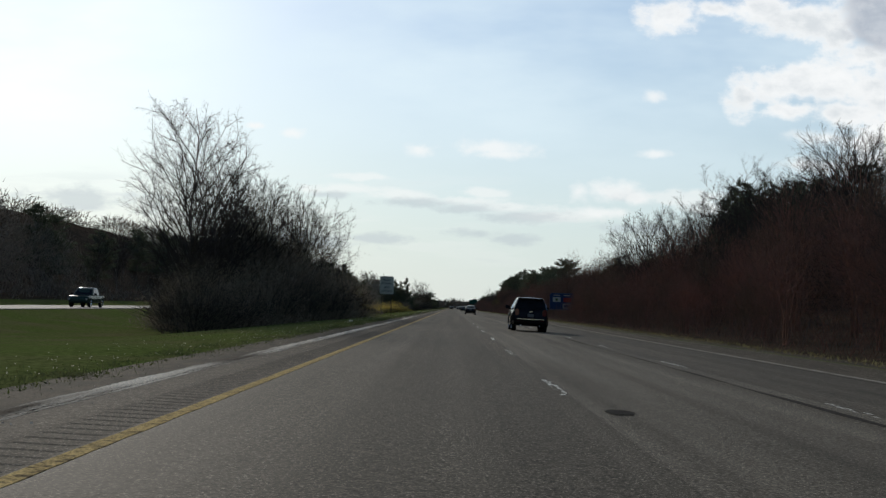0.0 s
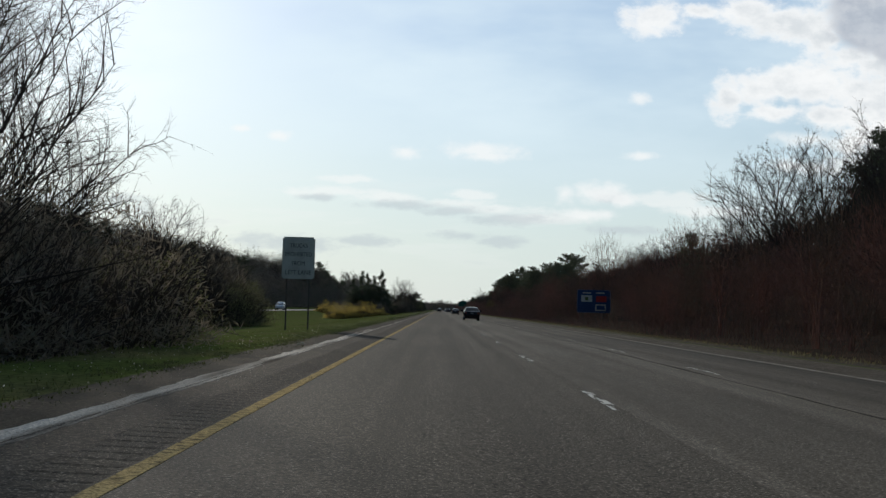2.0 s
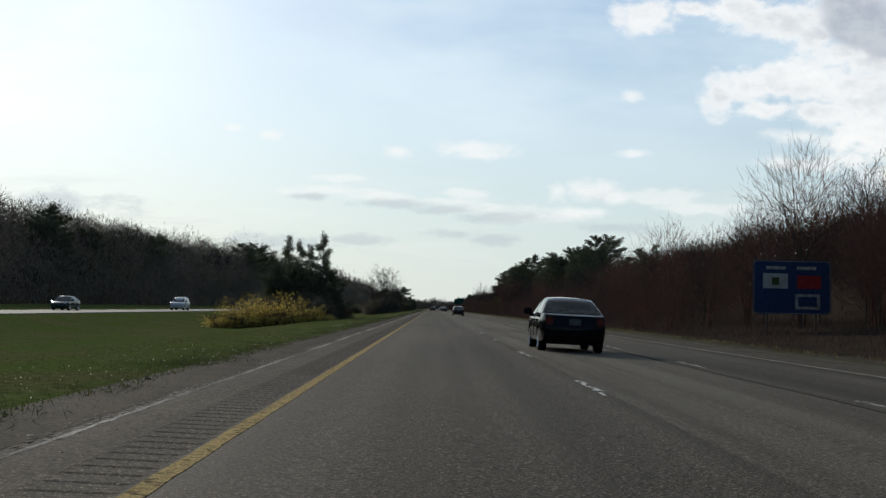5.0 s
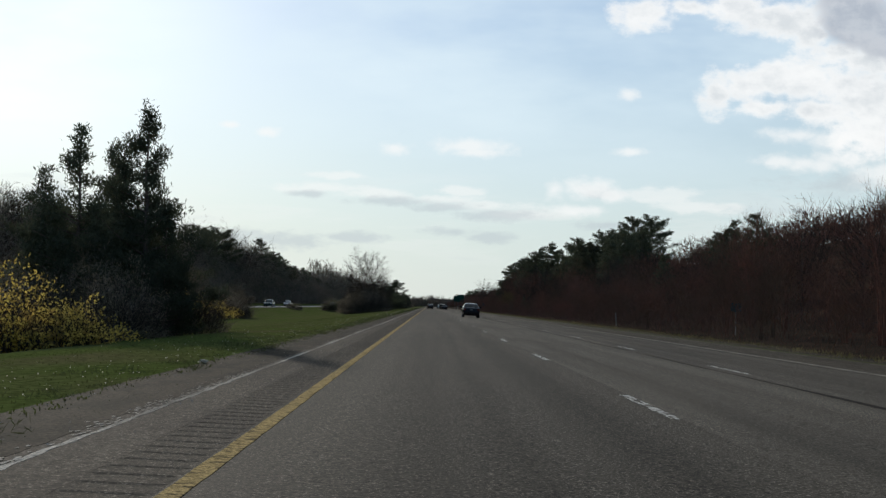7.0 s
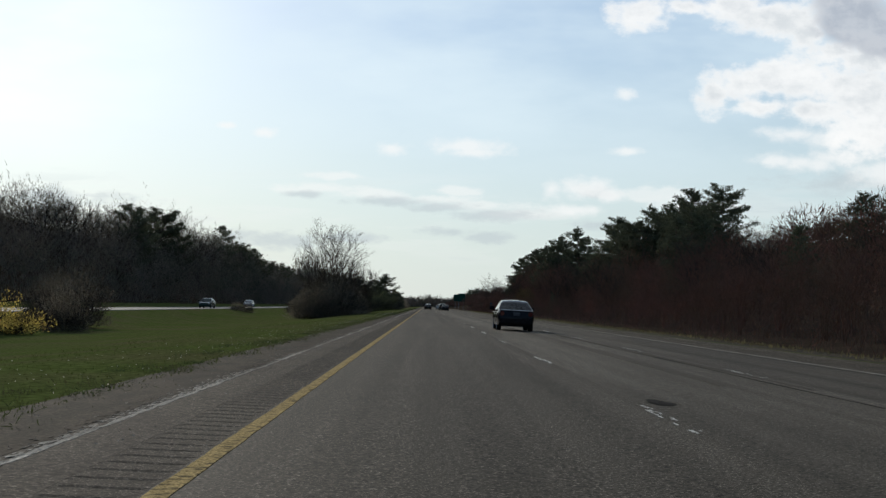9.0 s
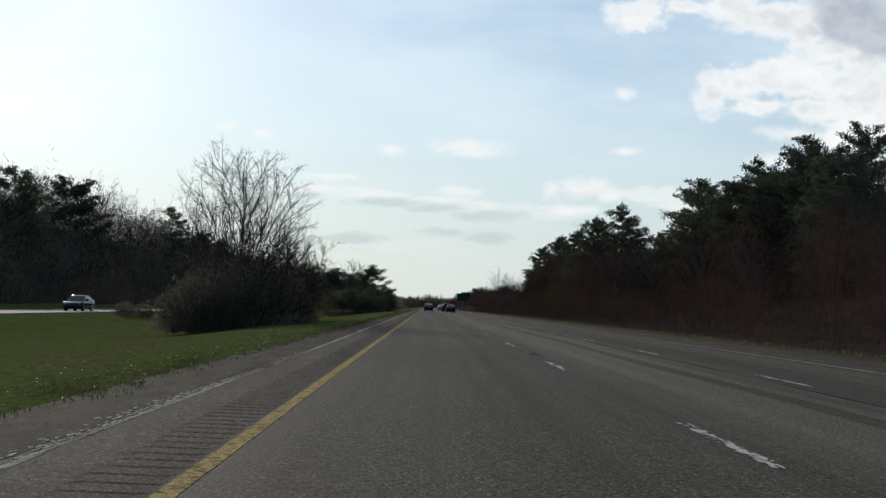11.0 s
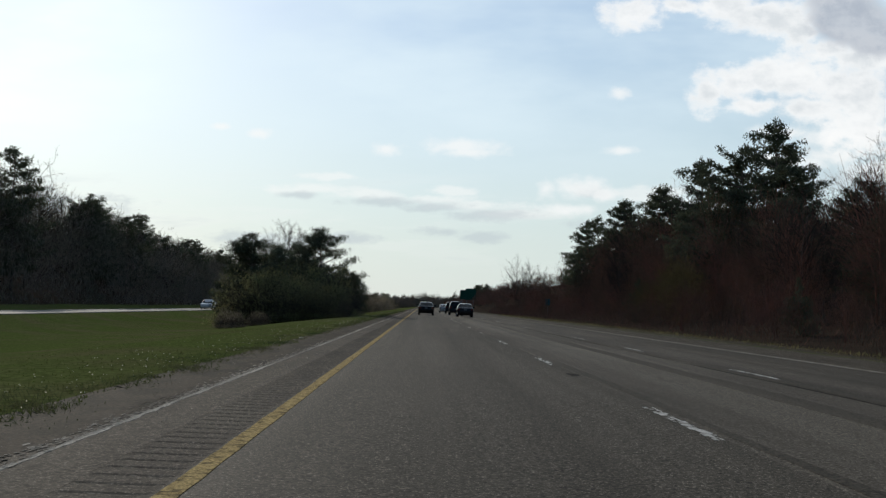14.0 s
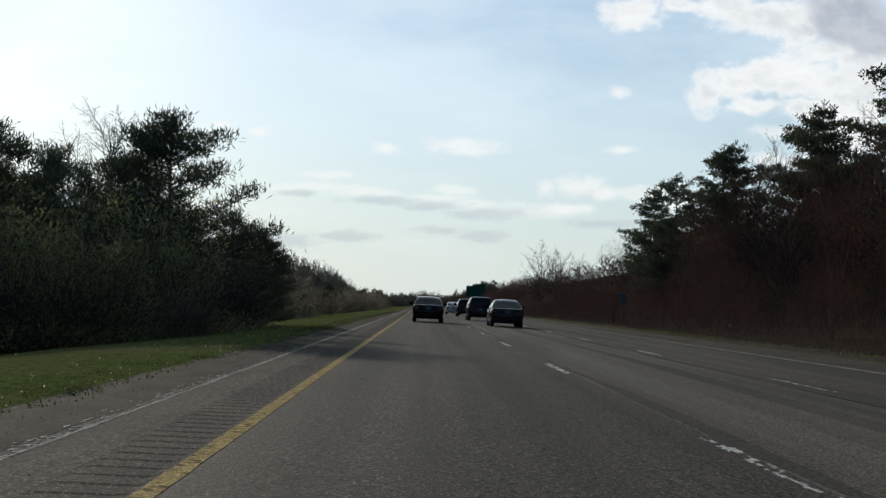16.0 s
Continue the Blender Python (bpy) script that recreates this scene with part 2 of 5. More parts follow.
M_TRACK = material("oil_darkened_asphalt", (0.066, 0.056, 0.043), 0.75, spec=0.015, second=(0.092, 0.078, 0.059), scale=0.9, fine=0.95, fine_scale=32, bump=0.05, spread=(0.42, 0.66), space="World", stretch=(1, 0.06, 1))
M_TAR = material("tar_seal", (0.058, 0.053, 0.046), 0.7, fine=0.3, space="World")
M_SAND = material("road_sand", (0.58, 0.52, 0.43), 0.95, second=(0.12, 0.10, 0.077), scale=1.6, fine=0.6, fine_scale=40, bump=0.05, spread=(0.40, 0.66), space="World", stretch=(2.5, 0.12, 1))
M_YELLOW = material("yellow_paint", (0.46, 0.335, 0.155), 0.6, second=(0.13, 0.102, 0.064), scale=16.0, fine=0.6, fine_scale=60, bump=0.1, spread=(0.50, 0.66), space="World", stretch=(0.7, 1.0, 1))
M_WHITE = material("white_paint", (0.56, 0.53, 0.47), 0.7, second=(0.22, 0.20, 0.17), scale=7.0, fine=0.4, fine_scale=60, bump=0.1, spread=(0.46, 0.66), space="World", stretch=(1.4, 0.7, 1))
M_EDGE = material("worn_white_paint", (0.31, 0.285, 0.24), 0.7, second=(0.16, 0.145, 0.12), scale=3.0, fine=0.25, fine_scale=60, spread=(0.42, 0.66), space="World", stretch=(1.4, 0.4, 1))
M_GROUND = material("grass_ground", (0.078, 0.098, 0.028), 0.95, second=(0.10, 0.094, 0.042), scale=0.22, fine=0.45, fine_scale=9, bump=0.5, spread=(0.42, 0.68), space="World")
M_DIRT = material("verge_dirt", (0.064, 0.052, 0.038), 0.85, spec=0.006, second=(0.040, 0.035, 0.026), scale=3.0, fine=0.9, fine_scale=24, bump=0.04, space="World", stretch=(1, 0.4, 1), speck=1.0)
M_LITTERFALL = material("forest_floor", (0.055, 0.040, 0.029), 0.97, second=(0.036, 0.029, 0.022), scale=0.6, fine=0.5, fine_scale=12, bump=0.8, space="World")
M_GRASS = material("grass_blades", (0.072, 0.092, 0.027), 0.85, second=(0.095, 0.095, 0.042), scale=0.5, fine=0.3, fine_scale=8, spread=(0.45, 0.65), space="World", thin=0.4)
M_WEED = material("verge_weeds", (0.055, 0.074, 0.030), 0.8, second=(0.082, 0.085, 0.042), scale=0.8, fine=0.3, space="World", thin=0.4)
M_DRY_GRASS = material("dry_grass", (0.19, 0.17, 0.085), 0.9, second=(0.09, 0.088, 0.04), scale=0.5, fine=0.3, fine_scale=8, space="World", thin=0.4)
M_SPECK = material("pale_litter", (0.75, 0.70, 0.58), 0.8, fine=0.15, thin=0.5)
M_BARK = material("grey_bark", (0.14, 0.11, 0.09), 0.92, second=(0.09, 0.075, 0.064), scale=3, fine=0.4, fine_scale=30, bump=0.6, per_object=0.15)
M_TWIG = material("bare_twigs", (0.066, 0.053, 0.043), 0.9, second=(0.05, 0.041, 0.034), scale=1.0, fine=0.2, per_object=0.2)
M_BROWN_BRUSH = material("red_brown_brush", (0.21, 0.102, 0.073), 0.9, second=(0.125, 0.088, 0.058), scale=0.2, fine=0.35, fine_scale=2, spread=(0.42, 0.62), space="World")
M_OCHRE_BRUSH = material("ochre_brush", (0.20, 0.145, 0.062), 0.9, second=(0.13, 0.105, 0.045), scale=0.2, fine=0.35, fine_scale=2, spread=(0.42, 0.62), space="World")
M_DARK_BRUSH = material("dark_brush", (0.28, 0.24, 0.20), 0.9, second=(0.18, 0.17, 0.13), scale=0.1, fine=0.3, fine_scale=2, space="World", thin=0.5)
M_SHRUB = material("shrub_twigs", (0.20, 0.163, 0.12), 0.9, second=(0.13, 0.12, 0.086), scale=1.2, fine=0.3, fine_scale=9, per_object=0.25, thin=0.35)
M_GREEN_SHRUB = material("budding_shrub", (0.19, 0.185, 0.085), 0.85, second=(0.13, 0.12, 0.07), scale=1.2, fine=0.3, fine_scale=9, per_object=0.2, thin=0.4)
M_NEEDLE = material("pine_needles", (0.10, 0.109, 0.07), 0.7, second=(0.072, 0.08, 0.053), scale=1.5, fine=0.3, fine_scale=12, per_object=0.25, thin=0.25)
M_FORSYTHIA = material("forsythia_bloom", (0.66, 0.50, 0.12), 0.7, second=(0.30, 0.21, 0.07), scale=2.0, fine=0.3, fine_scale=15, thin=0.4)
M_BLACK_PAINT = material("black_car_paint", (0.006, 0.006, 0.007), 0.07, spec=0.09, coat=0.0, fine=0.1)
M_DARK_PAINT = material("dark_car_paint", (0.014, 0.014, 0.016), 0.12, spec=0.1, coat=0.0, fine=0.1)
M_RED_PAINT = material("maroon_car_paint", (0.06, 0.010, 0.012), 0.12, coat=0.0, fine=0.1)
M_SILVER_PAINT = material("silver_car_paint", (0.24, 0.24, 0.235), 0.3, metal=0.35, coat=0.6, fine=0.1)
M_WHITE_PAINT = material("white_car_paint", (0.46, 0.46, 0.45), 0.35, coat=0.6, fine=0.05)
M_GREEN_PAINT = material("dark_green_car_paint", (0.02, 0.04, 0.03), 0.12, coat=0.0, fine=0.1)
M_PLASTIC = material("black_plastic", (0.018, 0.018, 0.018), 0.55, fine=0.15)
M_RUBBER = material("tyre_rubber", (0.016, 0.016, 0.016), 0.85, fine=0.2, bump=0.2)
M_CHROME = material("chrome", (0.78, 0.78, 0.78), 0.12, metal=1.0, vary=0.05, fine=0.03)
M_GLASS = glass_material("car_glass", (0.012, 0.014, 0.016), 0.42)
M_TINTED = glass_material("tinted_car_glass", (0.006, 0.007, 0.008), 0.16)
M_TAIL = material("tail_light_lens", (0.09, 0.006, 0.006), 0.2, coat=0.5, fine=0.1)
M_HEAD = material("headlight_lens", (0.7, 0.72, 0.74), 0.1, metal=0.4, fine=0.05)
M_LAMP_ON = material("lit_headlight", (1.0, 0.97, 0.9), 0.2, emit=1.6)
M_PLATE = material("pale_plate", (0.10, 0.10, 0.10), 0.7, fine=0.1)
M_SIGN_WHITE = material("white_sign_sheeting", (0.34, 0.335, 0.28), 0.6, second=(0.28, 0.275, 0.235), scale=1.5, fine=0.06)
M_SIGN_BLACK = material("black_sign_lettering", (0.06, 0.06, 0.058), 0.5)
M_SIGN_BLUE = material("blue_sign_sheeting", (0.03, 0.05, 0.10), 0.6, fine=0.08)
M_SIGN_GREEN = material("green_sign_sheeting", (0.016, 0.062, 0.045), 0.6, fine=0.08)
M_SIGN_TEAL = material("teal_sign_sheeting", (0.02, 0.11, 0.13), 0.6, fine=0.08)
M_SIGN_RED = material("red_sign_panel", (0.30, 0.035, 0.03), 0.5)
M_STEEL = material("galvanised_steel", (0.28, 0.28, 0.27), 0.5, metal=0.7, fine=0.15)
M_POST_WOOD = material("weathered_post", (0.10, 0.085, 0.065), 0.85, fine=0.3, fine_scale=30)


# ---- mesh helpers ----
def mesh_of(name, verts, faces, mat, smooth=False):
    me = bpy.data.meshes.new(name)
    me.from_pydata(verts if isinstance(verts, list) else verts.tolist(), [], faces if isinstance(faces, list) else faces.tolist())
    me.materials.append(mat)
    if smooth:
        me.polygons.foreach_set("use_smooth", [True] * len(me.polygons))
    me.update()
    return me


def part_mesh(name, me, parent, label=""):
    ob = new(name, me)
    ob.parent = parent
    if label:
        tagged(ob, label)
    return ob


def part(name, bm, mat, parent, label="", smooth=35):
    """Links a bmesh as one mesh object under a thing or part."""
    bmesh.ops.recalc_face_normals(bm, faces=bm.faces)
    limit = radians(smooth)
    for f in bm.faces:
        f.smooth = True
    for e in bm.edges:
        e.smooth = len(e.link_faces) == 2 and e.calc_face_angle(0) < limit
    me = bpy.data.meshes.new(name)
    bm.to_mesh(me)
    bm.free()
    me.materials.append(mat)
    return part_mesh(name, me, parent, label)


def box(bm, x0, x1, y0, y1, z0, z1, bevel=0.0):
    r = bmesh.ops.create_cube(bm, size=1, matrix=Matrix.LocRotScale(((x0 + x1) / 2, (y0 + y1) / 2, (z0 + z1) / 2), None, (x1 - x0, y1 - y0, z1 - z0)))
    if bevel:
        es = list({e for v in r["verts"] for e in v.link_edges})
        bmesh.ops.bevel(bm, geom=es, offset=bevel, segments=2, affect="EDGES", clamp_overlap=True)
    return bm


def boxed(*a, **k):
    return box(bmesh.new(), *a, **k)


def thing(name, m, label, category, group="", kind=""):
    root = new(name)
    root.matrix_basis = m
    root.empty_display_size = 0.3
    return tagged(root, label, category, group, kind)


def frusta(p0, p1, r0, r1, sides):
    """Tapered tubes between the rows of p0 and p1: vertices and quads."""
    p0, p1, r0, r1 = (np.asarray(a, float) for a in (p0, p1, r0, r1))
    d = p1 - p0
    d /= np.maximum(np.linalg.norm(d, axis=1, keepdims=True), 1e-9)
    ref = np.where(np.abs(d[:, 2:3]) < 0.9, np.array([[0, 0, 1.0]]), np.array([[1.0, 0, 0]]))
    a = np.cross(d, ref)
    a /= np.linalg.norm(a, axis=1, keepdims=True)
    b = np.cross(d, a)
    ang = np.arange(sides) * 2 * np.pi / sides
    ring = a[:, None] * np.cos(ang)[None, :, None] + b[:, None] * np.sin(ang)[None, :, None]
    v = np.concatenate([p0[:, None] + ring * r0[:, None, None], p1[:, None] + ring * r1[:, None, None]], axis=1).reshape(-1, 3)
    k = np.arange(sides)
    quad = np.stack([k, (k + 1) % sides, (k + 1) % sides + sides, k + sides], axis=1)
    f = (quad[None] + (np.arange(len(p0)) * 2 * sides)[:, None, None]).reshape(-1, 4)
    return v, f


def spikes(base, d, length, width):
    """Slender three-sided twigs: vertices and triangles."""
    n = len(base)
    ref = np.where(np.abs(d[:, 2:3]) < 0.9, np.array([[0, 0, 1.0]]), np.array([[1.0, 0, 0]]))
    a = np.cross(d, ref)
    a /= np.linalg.norm(a, axis=1, keepdims=True)
    b = np.cross(d, a)
    v = np.empty((n, 4, 3))
    for k in range(3):
        t = k * 2 * np.pi / 3
        v[:, k] = base + (a * math.cos(t) + b * math.sin(t)) * (width / 2)[:, None]
    v[:, 3] = base + d * length[:, None]
    f = (np.array([[0, 1, 3], [1, 2, 3], [2, 0, 3]])[None] + (np.arange(n) * 4)[:, None, None]).reshape(-1, 3)
    return v.reshape(-1, 3), f


def blades(c, d, length, width, rs):
    """Small leaves, needles or blossoms as bent diamonds: vertices and triangles."""
    n = len(c)
    side = np.cross(d, rs.normal(size=(n, 3)))
    side /= np.maximum(np.linalg.norm(side, axis=1, keepdims=True), 1e-6)
    v = np.empty((n, 4, 3))
    v[:, 0] = c
    v[:, 1] = c + d * (length * 0.5)[:, None] + side * (width / 2)[:, None]
    v[:, 2] = c + d * length[:, None]
    v[:, 3] = c + d * (length * 0.5)[:, None] - side * (width / 2)[:, None]
    f = (np.array([[0, 1, 2], [0, 2, 3]])[None] + (np.arange(n) * 4)[:, None, None]).reshape(-1, 3)
    return v.reshape(-1, 3), f


def unit(a):
    return a / np.maximum(np.linalg.norm(a, axis=1, keepdims=True), 1e-9)


def joined(pieces):
    vs, fs, k = [], [], 0
    for v, f in pieces:
        vs.append(v)
        fs.extend((f + k).tolist())
        k += len(v)
    return np.concatenate(vs), fs


# ---- terrain ----
TERRAIN_X = [-900, -130, -80, -72, -64, -57, -50, -44, -40.5, -28.6, -26.5, -22, -15, -12, -9, -6, -3.4, 12.7, 15, 20, 30, 38, 46, 56, 90, 900]
TERRAIN_Z = [24, 20, 15.5, 13.5, 9, 3, 0.9, 0.2, 0.05, 0.05, -0.55, -1.0, -0.9, -0.62, -0.25, 0.02, 0.1, -0.385, -0.44, -0.3, 0.6, 3.0, 7.0, 10.0, 13.0, 24]


def ground_z(x):
    return float(np.interp(x, TERRAIN_X, TERRAIN_Z))


FAR = 1500.0
xs = sorted(set([-2500, -1500] + TERRAIN_X + [-105, -70, -55, -47, -35, -31, -24, -18, -10.5, -7.5, -4.6, -4.0, -3.7, -3.0, -2.2, 5, 13.4, 14.2, 18, 25, 35, 45, 57, 75, 2500]))
ys = list(range(-200, 700, 6)) + list(range(700, 1700, 40)) + [2000, 2600, 3500]
gv, gf = [], []
for y in ys:
    for x in xs:
        z = ground_z(x)
        if -3.3 < x < 12.6 or -40.4 < x < -28.4:
            z -= 0.06
        elif x < -4 or x > 13:
            z += 0.09 * noise.noise((x * 0.21, y * 0.09, 1.7)) * min(1, abs(x + 3.4) / 5)
        if x > 54:
            z += 3.0 * abs(noise.noise((x * 0.07, y * 0.07, 4.1))) + 1.2 * abs(noise.noise((x * 0.2, y * 0.2, 8.1)))
        elif x > 44 or x < -60:
            z += 1.6 * abs(noise.noise((x * 0.06, y * 0.06, 4.1))) + 0.9 * abs(noise.noise((x * 0.2, y * 0.16, 8.1)))
        gv.append((x, y, z))
nx = len(xs)
for j in range(len(ys) - 1):
    for i in range(nx - 1):
        gf.append((j * nx + i, j * nx + i + 1, (j + 1) * nx + i + 1, (j + 1) * nx + i))
ground_me = mesh_of("ground", gv, gf, M_GROUND, True)
ground_me.materials.append(M_DIRT)
ground_me.materials.append(M_LITTERFALL)
for f in ground_me.polygons:
    cx = f.center.x
    if cx > 14.4 or cx < -46:
        f.material_index = 2
    elif cx > 12.6 or -3.3 < cx < -3.0:
        f.material_index = 1
ground = tagged(new("ground", ground_me), "mown grass median and brown forest floor beside the motorway", "ground", kind="structure")


def strip(name, x0, x1, y0, y1, step, mat, lift, parent=None, label="", ragged=0.0, freq=0.8, seed=0.0, cross=1, ragged_right=None):
    """A long slab that follows the road's cross fall, with sides that hang down 3 cm."""
    n = max(1, round((y1 - y0) / step))
    vs, fs = [], []
    cols = cross + 1
    for j in range(n + 1):
        y = y0 + (y1 - y0) * j / n
        other = ragged if ragged_right is None else ragged_right
        a = x0 + ragged * (noise.noise((seed, y * freq, 0.3)) + 0.35 * noise.noise((seed, y * freq * 5.3, 4.3)))
        b = x1 + other * (noise.noise((seed + 9.1, y * freq, 0.7)) + 0.35 * noise.noise((seed + 9.1, y * freq * 5.3, 2.7)))
        for i in range(cols):
            x = a + (b - a) * i / cross
            vs.append((x, y, ground_z(x) + lift))
        vs.append((a, y, ground_z(a) + lift - 0.05))
        vs.append((b, y, ground_z(b) + lift - 0.05))
    w = cols + 2
    for j in range(n):
        o, p = j * w, (j + 1) * w
        for i in range(cross):
            fs.append((o + i, o + i + 1, p + i + 1, p + i))
        fs.append((o + cols, o, p, p + cols))
        fs.append((o + cols - 1, o + cols + 1, p + cols + 1, p + cols - 1))
    ob = new(name, mesh_of(name, vs, fs, mat))
    if parent:
        ob.parent = parent
    if label:
        tagged(ob, label)
    return ob


YELLOW_X, LANE = -1.43, 3.66
road = tagged(strip("road", YELLOW_X - 0.07, 2.3, -150, FAR, 15, M_ASPHALT, 0.0), "dark grey asphalt motorway lanes with worn paint", "road", kind="structure")
strip("old_lane", 2.302, 5.90, -150, FAR, 15, M_ASPHALT_OLD, -0.002, road, "paler older asphalt")
strip("slow_lane", 5.902, 9.75, -150, FAR, 15, M_SLOW_LANE, -0.002, road, "grey asphalt darker than the middle lane")
shoulder = tagged(strip("shoulder", -2.75, -1.98, -150, FAR, 1.2, M_SHOULDER, -0.001, ragged=0.0), "narrow sandy asphalt shoulder beside the yellow line", "road shoulder", kind="structure")
tagged(strip("shoulder", 9.752, 12.75, -150, FAR, 3, M_SHOULDER, -0.002, ragged=0.12, freq=0.3, seed=4), "wide asphalt shoulder beside the woods", "road shoulder", kind="structure")
dirt_verge = tagged(strip("dirt_verge", -3.34, -2.56, -60, 760, 0.15, M_DIRT, 0.001, ragged=0.22, ragged_right=0.05, freq=1.3, seed=2, cross=3), "bare gritty dirt between shoulder and grass", "verge", kind="structure")
sand_drift = tagged(strip("sand_drift", -2.475, -2.43, -60, 760, 0.1, M_SAND, 0.0018, ragged=0.024, freq=2.9, seed=5), "pale sand swept along the edge of the asphalt", "sand", kind="stuff")
tagged(strip("sand_drift", -2.70, -2.51, -60, 112, 0.1, M_SAND, 0.0016, ragged=0.07, ragged_right=0.02, freq=1.1, seed=15), "wide band of pale sand beside the asphalt edge", "sand", kind="stuff")
far_road = tagged(strip("far_road", -40, -28.8, -150, FAR, 15, M_FAR_ROAD, 0.0), "opposite carriageway beyond the median, asphalt paled by painted glare", "road", kind="structure")

# loose grains and flakes of sand scattered beside the drift
rs = np.random.RandomState(77)
n = 30000
y = rs.uniform(-10, 560, n)
dense = np.array([noise.noise((1.3, float(b) * 0.11, 7.7)) + 0.5 * noise.noise((2.1, float(b) * 0.6, 3.3)) for b in y])
keep = rs.uniform(-0.45, 0.45, n) < dense
y = y[keep]
n = len(y)
x = -2.45 - np.abs(rs.normal(size=n)) * 0.09 + rs.normal(size=n) * 0.015
z = np.interp(x, TERRAIN_X, TERRAIN_Z) + 0.0035
a, b = rs.uniform(0.015, 0.075, n), rs.uniform(0.006, 0.022, n)
v = np.empty((n, 4, 3))
for k, (dx, dy, dz) in enumerate(((0, -1, 0), (1, 0.2, 0.3), (0, 1, 0), (-1, -0.3, 0.3))):
    v[:, k] = np.stack([x + dx * b, y + dy * a, z + dz * 0.006], 1)
tagged(new("sand_flakes", mesh_of("sand_flakes", v.reshape(-1, 3), np.arange(n * 4).reshape(-1, 4), M_SAND)), "scattered crusts of pale sand at the asphalt edge", "sand", kind="stuff")

# milled rumble strip: a row of shallow grooves
vs, fs = [], []
PERIOD = 0.30
GROOVE = ((0.0, 0.0), (0.15, 0.0), (0.18, -0.006), (0.265, -0.006))
count = int(680 / PERIOD) * 4
for j in range(count + 1):
    y, deep = -40 + (j // 4) * PERIOD + GROOVE[j % 4][0], GROOVE[j % 4][1]
    for x in (-1.978, -1.93, -1.56, -1.502):
        vs.append((x, y, ground_z(x) - 0.001 + (deep if -1.95 < x < -1.55 else 0.0)))
for j in range(count):
    for i in range(3):
        fs.append((j * 4 + i, j * 4 + i + 1, (j + 1) * 4 + i + 1, (j + 1) * 4 + i))
rumble = tagged(new("rumble_strip", mesh_of("rumble_strip", vs, fs, M_SHOULDER)), "milled rumble strip grooves beside the yellow line", "rumble strip", kind="structure")
strip("plain_edge", -1.978, -1.502, -150, -40, 10, M_SHOULDER, -0.001, rumble)
strip("plain_edge", -1.978, -1.502, 640, FAR, 20, M_SHOULDER, -0.001, rumble)

# tar seams and dark wheel tracks along the joints
strip("dark_track", 4.25, 4.62, 300, FAR, 0.8, M_TRACK, 0.002, road, "lane darkened by drips", ragged=0.12, freq=0.1, seed=31)
strip("dark_track", 5.62, 5.80, 300, FAR, 0.8, M_TRACK, 0.002, road, "lane darkened by drips", ragged=0.10, freq=0.14, seed=37)
strip("dark_track", 2.36, 2.52, 330, FAR, 0.8, M_TRACK, 0.002, road, "lane darkened by drips", ragged=0.10, freq=0.2, seed=41)
strip("tar_seam", 5.46, 5.52, -60, FAR, 0.8, M_TAR, 0.003, road, ragged=0.07, freq=0.25, seed=11)
strip("tar_seam", 9.2, 9.225, -60, FAR, 0.8, M_TAR, 0.003, road, ragged=0.06, freq=0.2, seed=17)

# painted lines
strip("yellow_line", YELLOW_X - 0.055, YELLOW_X + 0.065, -60, FAR, 0.2, M_YELLOW, 0.004, road, "worn yellow edge line", ragged=0.009, freq=2.3, seed=21)
strip("edge_line", YELLOW_X + 3 * LANE - 0.06, YELLOW_X + 3 * LANE + 0.06, -60, FAR, 0.4, M_EDGE, 0.004, road, "worn white edge line", ragged=0.015, freq=1.2, seed=23)
strip("edge_line", -29.6, -29.45, -60, FAR, 2, M_EDGE, 0.004, far_road)


def dash_mesh(seed, worn):
    """A painted dash 3.05 m long with patches worn away."""
    vs, fs, at = [], [], {}
    ny, nxx = 44, 5
    rr = random.Random(seed)
    for j in range(ny + 1):
        for i in range(nxx + 1):
            x = -0.06 + 0.12 * i / nxx + (rr.uniform(-0.008, 0.008) if i in (0, nxx) else 0)
            at[i, j] = len(vs)
            vs.append((x, -3.05 * (1 - j / ny), 0.0))
    for j in range(ny):
        for i in range(nxx):
            h = noise.noise((seed * 3.7 + i * 0.34, j * 0.17, seed)) + 0.45 * noise.noise((i * 0.9, j * 0.6, seed * 1.3))
            if h > worn:
                continue
            fs.append((at[i, j], at[i + 1, j], at[i + 1, j + 1], at[i, j + 1]))
    return mesh_of("lane_dash", vs, fs, M_WHITE)


DASHES = [dash_mesh(s, w) for s, w in ((1, 0.15), (2, 0.02), (3, -0.1), (4, 0.2), (5, 0.06), (6, -0.04), (7, 0.1), (8, -0.15))]
DASH_K = [-14, 0, 8, 12, 19, 33, 100]
DASH_Y = [-43.4, 127.4, 221.9, 271.2, 356.3, 523.9, 1340.0]
for k in range(-14, 60):
    y = float(np.interp(k, DASH_K, DASH_Y))
    for line, shift in ((1, 0.0), (2, -1.6)):
        x = YELLOW_X + line * LANE
        d = new("lane_dash", DASHES[(k * 3 + line * 5) % 8])
        d.parent = road
        d.location, d.rotation_euler = (x, y + shift, ground_z(x) + 0.005), (0, math.atan(0.031), 0)

